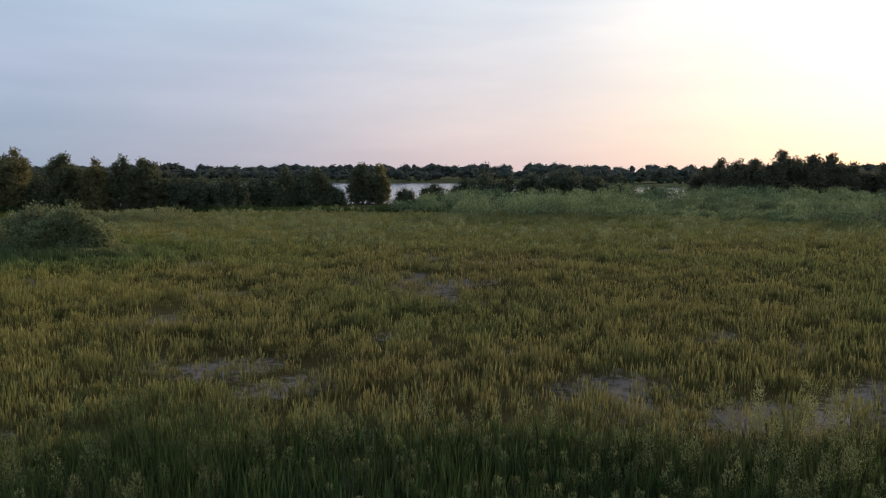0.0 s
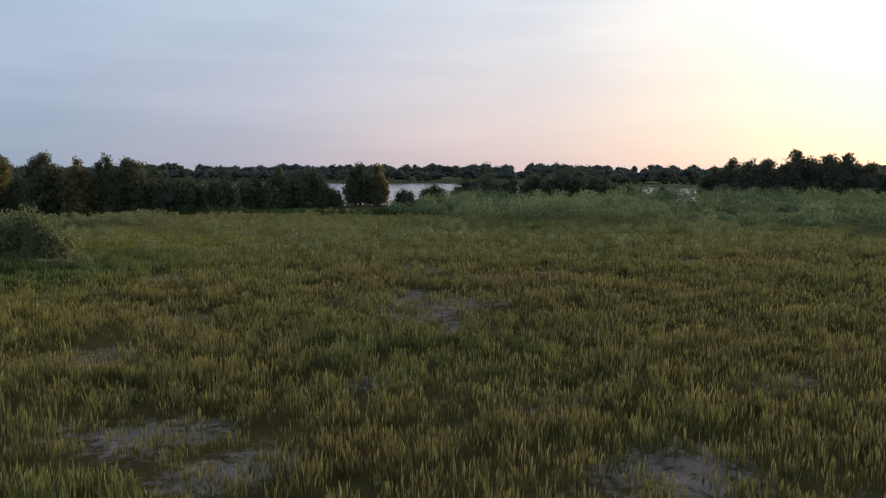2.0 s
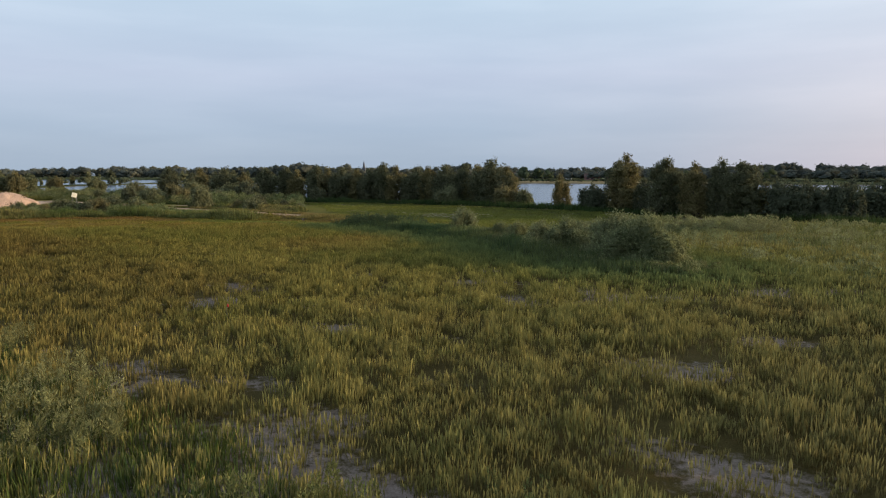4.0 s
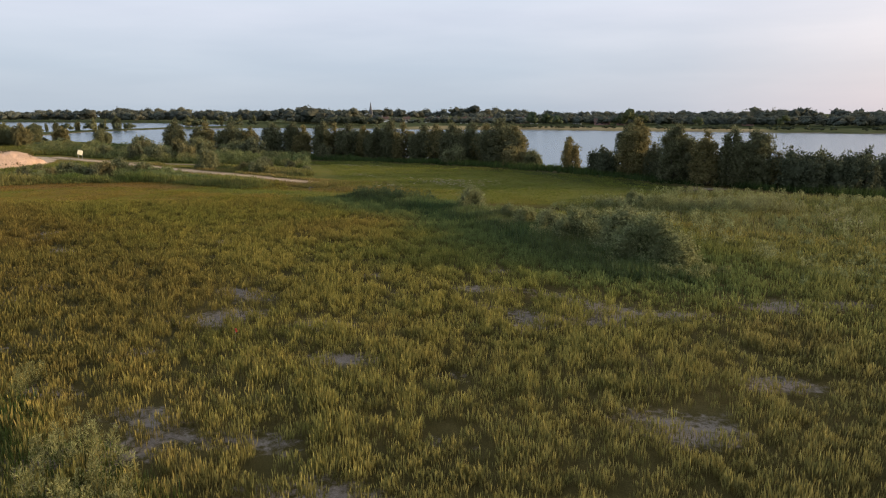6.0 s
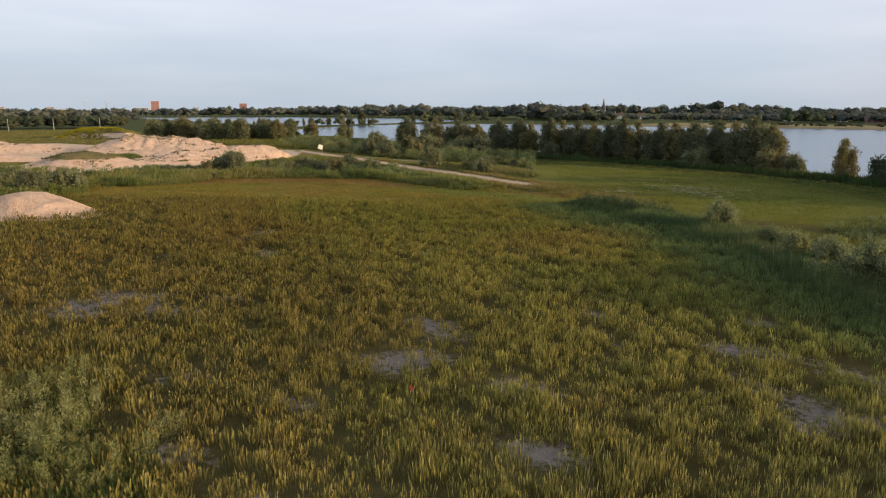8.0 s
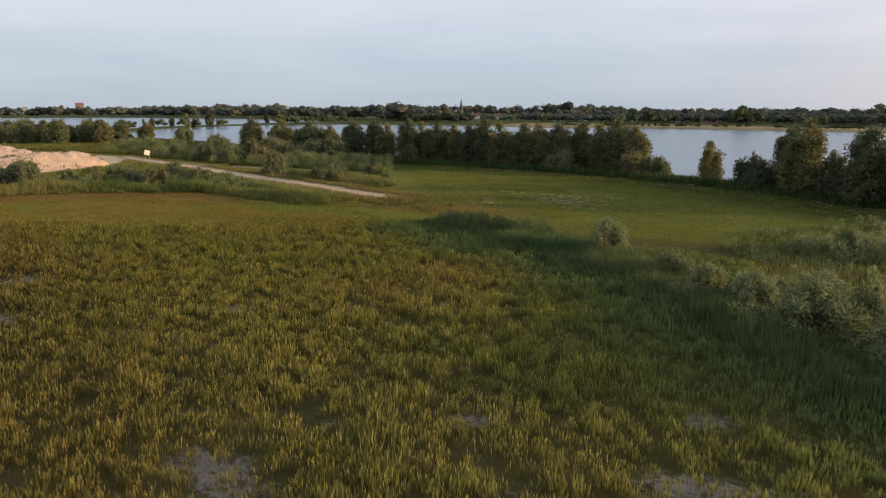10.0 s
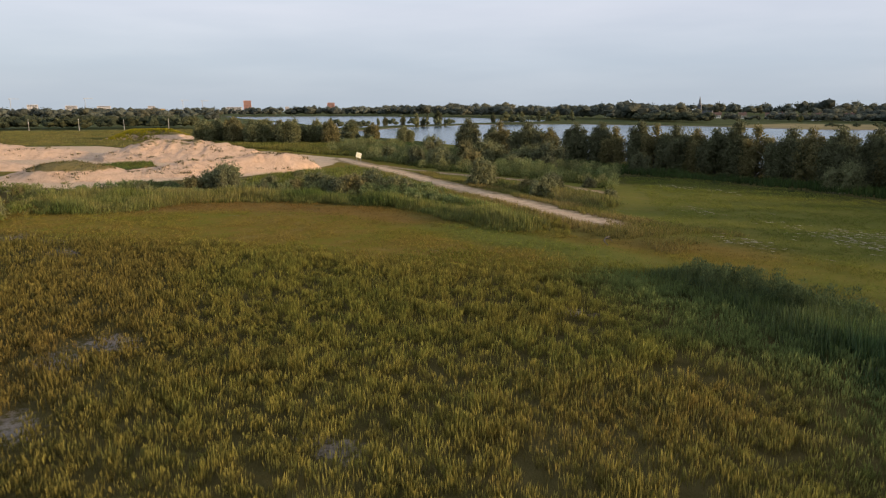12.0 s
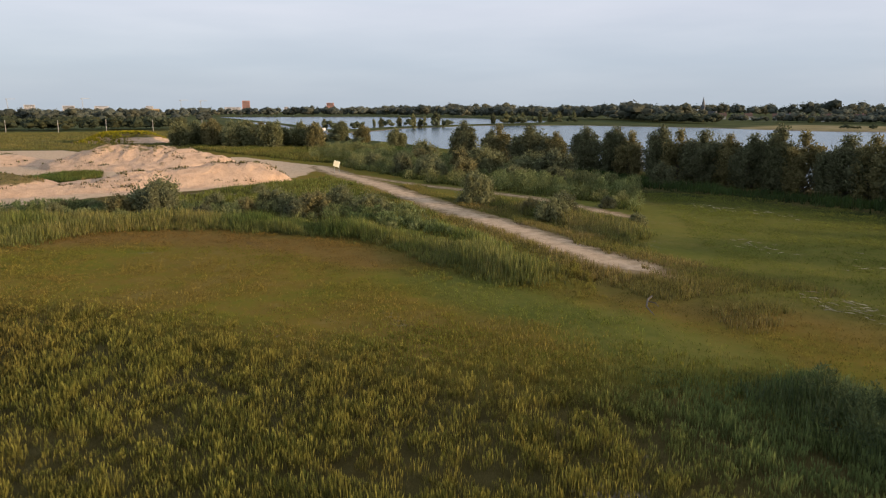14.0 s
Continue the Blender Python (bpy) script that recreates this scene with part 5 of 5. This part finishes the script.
# ---- far land ----
def far_woods():
    rng = np.random.default_rng(5)
    co, faces, col, at = [], [], [], 0

    def clump(x, y, h, w, tint):
        """A far tree: a knobbly heart wrapped in loose sprays of leaves."""
        nonlocal at
        c, f = ICO[1]
        tone = np.asarray(tint) * rng.uniform(0.8, 1.2) * np.asarray(((1, 1, 1), (1.18, 1.08, 0.95), (1.12, 1.12, 1.12), (0.88, 0.9, 0.94))[rng.integers(0, 4)])
        n = 5
        a = rng.uniform(0, 6.28, n)
        lobe = np.stack([x + w * 0.26 * np.cos(a), y + w * 0.26 * np.sin(a), h * np.array([0.36, 0.42, 0.52, 0.6, 0.7])], 1)
        lobe[4, :2] = (x, y)
        for px, py, pz in lobe:
            size = np.array([w * 0.225, w * 0.225, h * 0.225]) * rng.uniform(0.8, 1.1)
            co.append(c * size * rng.uniform(0.6, 1.15, (len(c), 1)) + np.array([px, py, max(pz, size[2] * 0.8)]))
            faces.append(f + at), col.append(tone[None] * rng.uniform(0.85, 1.05, (len(c), 1)))
            at += len(c)
        # leaf sprays that break up the lobes' outlines
        n = 150
        d = unit(rng.normal(0, 1, (n, 3)))
        base = lobe[rng.integers(0, 5, n)] + d * rng.uniform(0.6, 0.9, n)[:, None] * np.array([w * 0.27, w * 0.27, h * 0.27])
        base[:, 2] = np.maximum(base[:, 2], 0.0)
        axis = unit(d * 0.3 + rng.normal(0, 0.8, (n, 3)))
        side = unit(np.cross(axis, d + 0.3 * rng.normal(0, 1, (n, 3))))
        k = 0.07 * (h + w) * 0.5
        p, f = wedges(base, axis, side, k * rng.uniform(0.6, 1.2, n), k * rng.uniform(0.7, 1.2, n))
        co.append(p), faces.append(f + at), col.append(np.repeat(tone[None] * rng.uniform(0.85, 1.15, n)[:, None], 3, 0))
        at += len(p)

    # default tint is paled and greyed, distance haze put into the leaf colour
    def belt(line, depth, count, low, high, tint=(0.1, 0.112, 0.092)):
        pts = np.asarray(line, float)
        seg = np.hypot(*(pts[1:] - pts[:-1]).T)
        for _ in range(count):
            k = rng.choice(len(seg), p=seg / seg.sum())
            f = rng.uniform()
            p = pts[k] * (1 - f) + pts[k + 1] * f + rng.uniform(-1, 1, 2) * depth
            h = rng.uniform(low + 0.25 * (high - low), high) * (0.5 + 0.95 * patchy(np.array([p[0]]), np.array([p[1]]), 110.0, 51)[0])
            clump(p[0], p[1], h, max(h, 3.0) * rng.uniform(1.0, 1.8), tint)

    belt([(-1350, -900), (-1300, -300), (-1290, 60), (-1240, 300), (-900, 400), (-660, 400), (-560, 400)], 35, 440, 10, 18)
    belt([(-640, 404), (-560, 374), (-500, 352), (-474, 352)], 14, 150, 5, 9, (0.08, 0.09, 0.06))
    belt([(-520, 430), (-470, 456), (-400, 474), (-300, 494), (-150, 500), (-60, 470)], 16, 400, 5, 9)
    belt([(-60, 436), (40, 430), (110, 360), (200, 330), (320, 300), (500, 200)], 24, 290, 4.5, 9)
    belt([(-560, 520), (-400, 540), (-200, 560), (0, 560), (160, 440), (340, 400)], 30, 380, 8, 13)
    for x, y, h in ((-275, 428, 14), (-268, 430, 10), (-330, 418, 9), (-345, 425, 11), (-352, 418, 12), (-360, 425, 12), (-415, 392, 6), (-232, 440, 8), (-180, 446, 9), (-300, 452, 9)):
        clump(x, y, h, h * 1.1, (0.07, 0.09, 0.05))
    belt([(-700, 700), (-300, 800), (100, 800), (500, 650), (800, 300)], 60, 200, 9, 14)
    belt([(-1500, 300), (-1200, 700), (-700, 900)], 80, 130, 14, 22)
    belt([(-480, -260), (-470, -120), (-465, -20), (-462, 6)], 18, 240, 5, 8, (0.06, 0.072, 0.045))
    belt([(-700, -400), (-680, -100), (-690, -10)], 30, 180, 9, 13)
    belt([(-400, 52), (-350, 56), (-300, 62), (-262, 68)], 4, 40, 1.5, 3, (0.085, 0.1, 0.06))
    belt([(-340, 335), (-250, 370), (-120, 396), (0, 412)], 7, 110, 1.5, 4, (0.085, 0.1, 0.06))
    belt([(70, 330), (100, 300), (130, 270)], 5, 34, 2.5, 4.5, (0.075, 0.09, 0.058))
    belt([(110, 240), (140, 170), (170, 120)], 16, 60, 6, 9)
    for line in ([(-398, 82), (-440, 118), (-480, 178)], [(-500, 210), (-560, 300)]):
        belt(line, 5, 16, 3, 7, (0.085, 0.1, 0.06))
    # woods that close the place behind the camera
    belt([(260, 60), (280, -120), (120, -300), (-100, -330), (-330, -300)], 25, 90, 8, 13)
    me = mesh_of("far_woods", np.concatenate(co), np.concatenate(faces), FAR_LEAF, [("tint", "FLOAT_COLOR", np.clip(np.concatenate(col), 0.004, 0.9))])
    tagged(new("far_woods", me), "dark belts of distant trees round the lake", "woods", kind="stuff")


far_woods()


def gable_house(w, d, h, roof, wall_mat, roof_mat, label, category="house"):
    root = tagged(new("house"), label, category, "houses of the far village")
    part("wall", box((w, d, h), (0, 0, h / 2 - 0.1)), wall_mat, root)
    bm = bmesh.new()
    e = 0.5
    lo = [bm.verts.new((sx * (w / 2 + e), sy * (d / 2 + e), h - 0.1)) for sx, sy in ((-1, -1), (1, -1), (1, 1), (-1, 1))]
    hi = [bm.verts.new((sx * (w / 2 + e), 0, h + roof)) for sx in (-1, 1)]
    for f in ((lo[0], lo[1], hi[1], hi[0]), (lo[2], lo[3], hi[0], hi[1]), (lo[1], lo[2], hi[1]), (lo[3], lo[0], hi[0]), (lo[3], lo[2], lo[1], lo[0])):
        bm.faces.new(f)
    part("roof", bm, roof_mat, root)
    for k in range(3):
        part("window", box((w * 0.16, 0.12, h * 0.3), ((k - 1) * w * 0.3, -d / 2 - 0.03, h * 0.55)), GLASS, root)
    part("chimney", box((0.8, 0.8, 1.6), (w * 0.3, 0, h + roof)), BRICK_RED, root)
    return root


def facing(x, y):
    return math.degrees(math.atan2(y - 30, x + 40)) - 90


def village():
    a = gable_house(7, 6, 2.9, 3.2, WHITE, TILE, "pale house with a red tiled roof across the lake")
    b = gable_house(8, 6, 2.8, 3.2, BRICK_RED, SLATE, "brick house with a dark slate roof across the lake")
    c = gable_house(12, 7, 2.4, 2.8, BRICK_RED, TILE, "long brick farmhouse on the far shore")
    spots = [(a, -523, 462), (b, -508, 458), (a, -455, 444), (b, -396, 452), (a, -384, 455), (a, -600, 470), (b, -620, 462), (a, -432, 450), (b, -640, 470), (c, -300, 430), (c, -284, 434), (b, -214, 470), (a, -346, 462), (a, -566, 470)]
    used = set()
    for src, x, y in spots:
        k = 1.12
        x, y = -10 + (x + 10) * k, 6 + (y - 6) * k
        m = pose(x, y, 0, 0, 0, facing(x, y))
        if src.name in used:
            copy_thing(src, m)
        else:
            src.matrix_basis = m
            used.add(src.name)


def church():
    root = tagged(new("church"), "dark village church with a slender spire", "church")
    root.matrix_basis = pose(-945, 712, 0, 0, 0, 40)
    part("nave", box((16, 8, 7), (7, 0, 3.5)), SLATE, root)
    part("tower", box((5, 5, 15), (-4, 0, 7.5)), SLATE, root)
    part("spire", pole_mesh(2.6, 0.12, 13, 8, (-4, 0, 15)), SLATE, root, "slate spire")


def block(x, y, w, d, h, mat, label, bands=6):
    root = tagged(new("apartment_block"), label, "building", "blocks of the far town")
    root.matrix_basis = pose(x, y, 0, 0, 0, facing(x, y))
    part("wall", box((w, d, h), (0, 0, h / 2 - 0.2)), mat, root)
    part("roof", box((w + 0.4, d + 0.4, 0.6), (0, 0, h + 0.1)), mat, root)
    for k in range(bands):
        part("window_band", box((w * 0.86, 0.3, h / bands * 0.4), (0, -d / 2 - 0.1, h * (k + 0.55) / bands)), GLASS, root)
    return root


def crane(x, y, h, mat):
    root = tagged(new("tower_crane"), "slim tower crane over the far town", "crane", "cranes of the far town")
    root.matrix_basis = pose(x, y, 0, 0, 0, facing(x, y) + 20)
    part("mast", box((1.1, 1.1, h), (0, 0, h / 2)), mat, root)
    part("jib", box((h * 0.6, 0.8, 0.9), (h * 0.22, 0, h)), mat, root)
    part("counterweight", box((1.8, 1.4, 1.6), (-h * 0.07, 0, h - 1)), POST, root)


village()
church()
def out_at(az, dist):
    return -46 + dist * math.sin(radians(az)), 32 + dist * math.cos(radians(az))


TOWN = [(-88.3, 2400, 24, 18, 46, BRICK_RED, "tall red-brick tower block in the far town", 12), (-81.9, 2400, 24, 18, 38, BRICK_RED, "red-brick tower block in the far town", 9),
        (-89.3, 2400, 50, 16, 28, PALE_WALL, "pale flats in the far town", 6), (-85.3, 2500, 14, 14, 30, PALE_WALL, "small pale tower in the far town", 6),
        (-98.4, 2500, 40, 18, 34, PALE_WALL, "pale offices in the far town", 6), (-100.5, 2500, 34, 18, 36, PALE_WALL, "pale flats with rows of windows in the far town", 7),
        (-102.9, 2500, 30, 18, 40, PALE_WALL, "pale block in the far town", 7), (-105.4, 2500, 60, 18, 26, PALE_WALL, "long pale block in the far town", 5),
        (-95.2, 2500, 22, 18, 34, PALE_WALL, "slim grey block in the far town", 6), (-107.5, 2500, 50, 18, 24, PALE_WALL, "low pale block in the far town", 4)]
for az, dist, w, d, h, mat, label, bands in TOWN:
    block(*out_at(az, dist), w, d, h * (0.86 if mat is BRICK_RED else 0.68), mat, label, bands)
block(*out_at(-95.0, 1050), 17, 12, 11.5, YELLOW_WALL, "yellow hall behind the trees", 2)
for az, h in ((-99.6, 46), (-104.2, 44), (-93.0, 42), (-91.6, 40)):
    crane(*out_at(az, 2450), h, STEEL)


def digger():
    """An orange excavator at rest in the far yard."""
    root = tagged(new("excavator"), "orange excavator parked in the far yard", "excavator")
    root.matrix_basis = pose(*out_at(-97.0, 640), 0, 0, 0, 20)
    part("track", box((4.4, 0.7, 0.9), (0, -1.2, 0.45), 0.2), GLASS, root)
    part("track", box((4.4, 0.7, 0.9), (0, 1.2, 0.45), 0.2), GLASS, root)
    part("body", box((3.8, 2.8, 1.6), (-0.3, 0, 1.8), 0.15), ORANGE, root)
    part("cab", box((1.5, 1.2, 1.6), (0.8, -0.7, 3.0), 0.1), ORANGE, root)
    part("boom", box((5.2, 0.5, 0.6), (3.4, 0.3, 3.6), 0.05, Matrix.Rotation(radians(-28), 4, "Y")), ORANGE, root)
    part("stick", box((3.0, 0.4, 0.4), (6.1, 0.3, 3.6), 0.05, Matrix.Rotation(radians(60), 4, "Y")), ORANGE, root)


def boat(x, y, turn):
    root = tagged(new("boat"), "small white boat moored by the strip of land", "boat")
    root.matrix_basis = pose(x, y, -0.8, 0, 0, turn)
    bm = bmesh.new()
    ring = []
    for z, s in ((-0.3, 0.6), (1.1, 1.0)):
        ring.append([bm.verts.new((px * (0.9 + 0.1 * s), py * s, z)) for px, py in ((-4.5, -1.3), (2, -1.5), (5.2, 0), (2, 1.5), (-4.5, 1.3))])
    for i in range(5):
        j = (i + 1) % 5
        bm.faces.new((ring[0][i], ring[0][j], ring[1][j], ring[1][i]))
    bm.faces.new(ring[1]), bm.faces.new(ring[0][::-1])
    part("hull", bm, WHITE, root)
    part("cabin", box((3.6, 2.0, 1.3), (-0.8, 0, 1.7), 0.15), WHITE, root)
    part("window", box((2.8, 2.06, 0.5), (-0.8, 0, 1.9)), GLASS, root)


digger()
boat(-395, 78, 15)
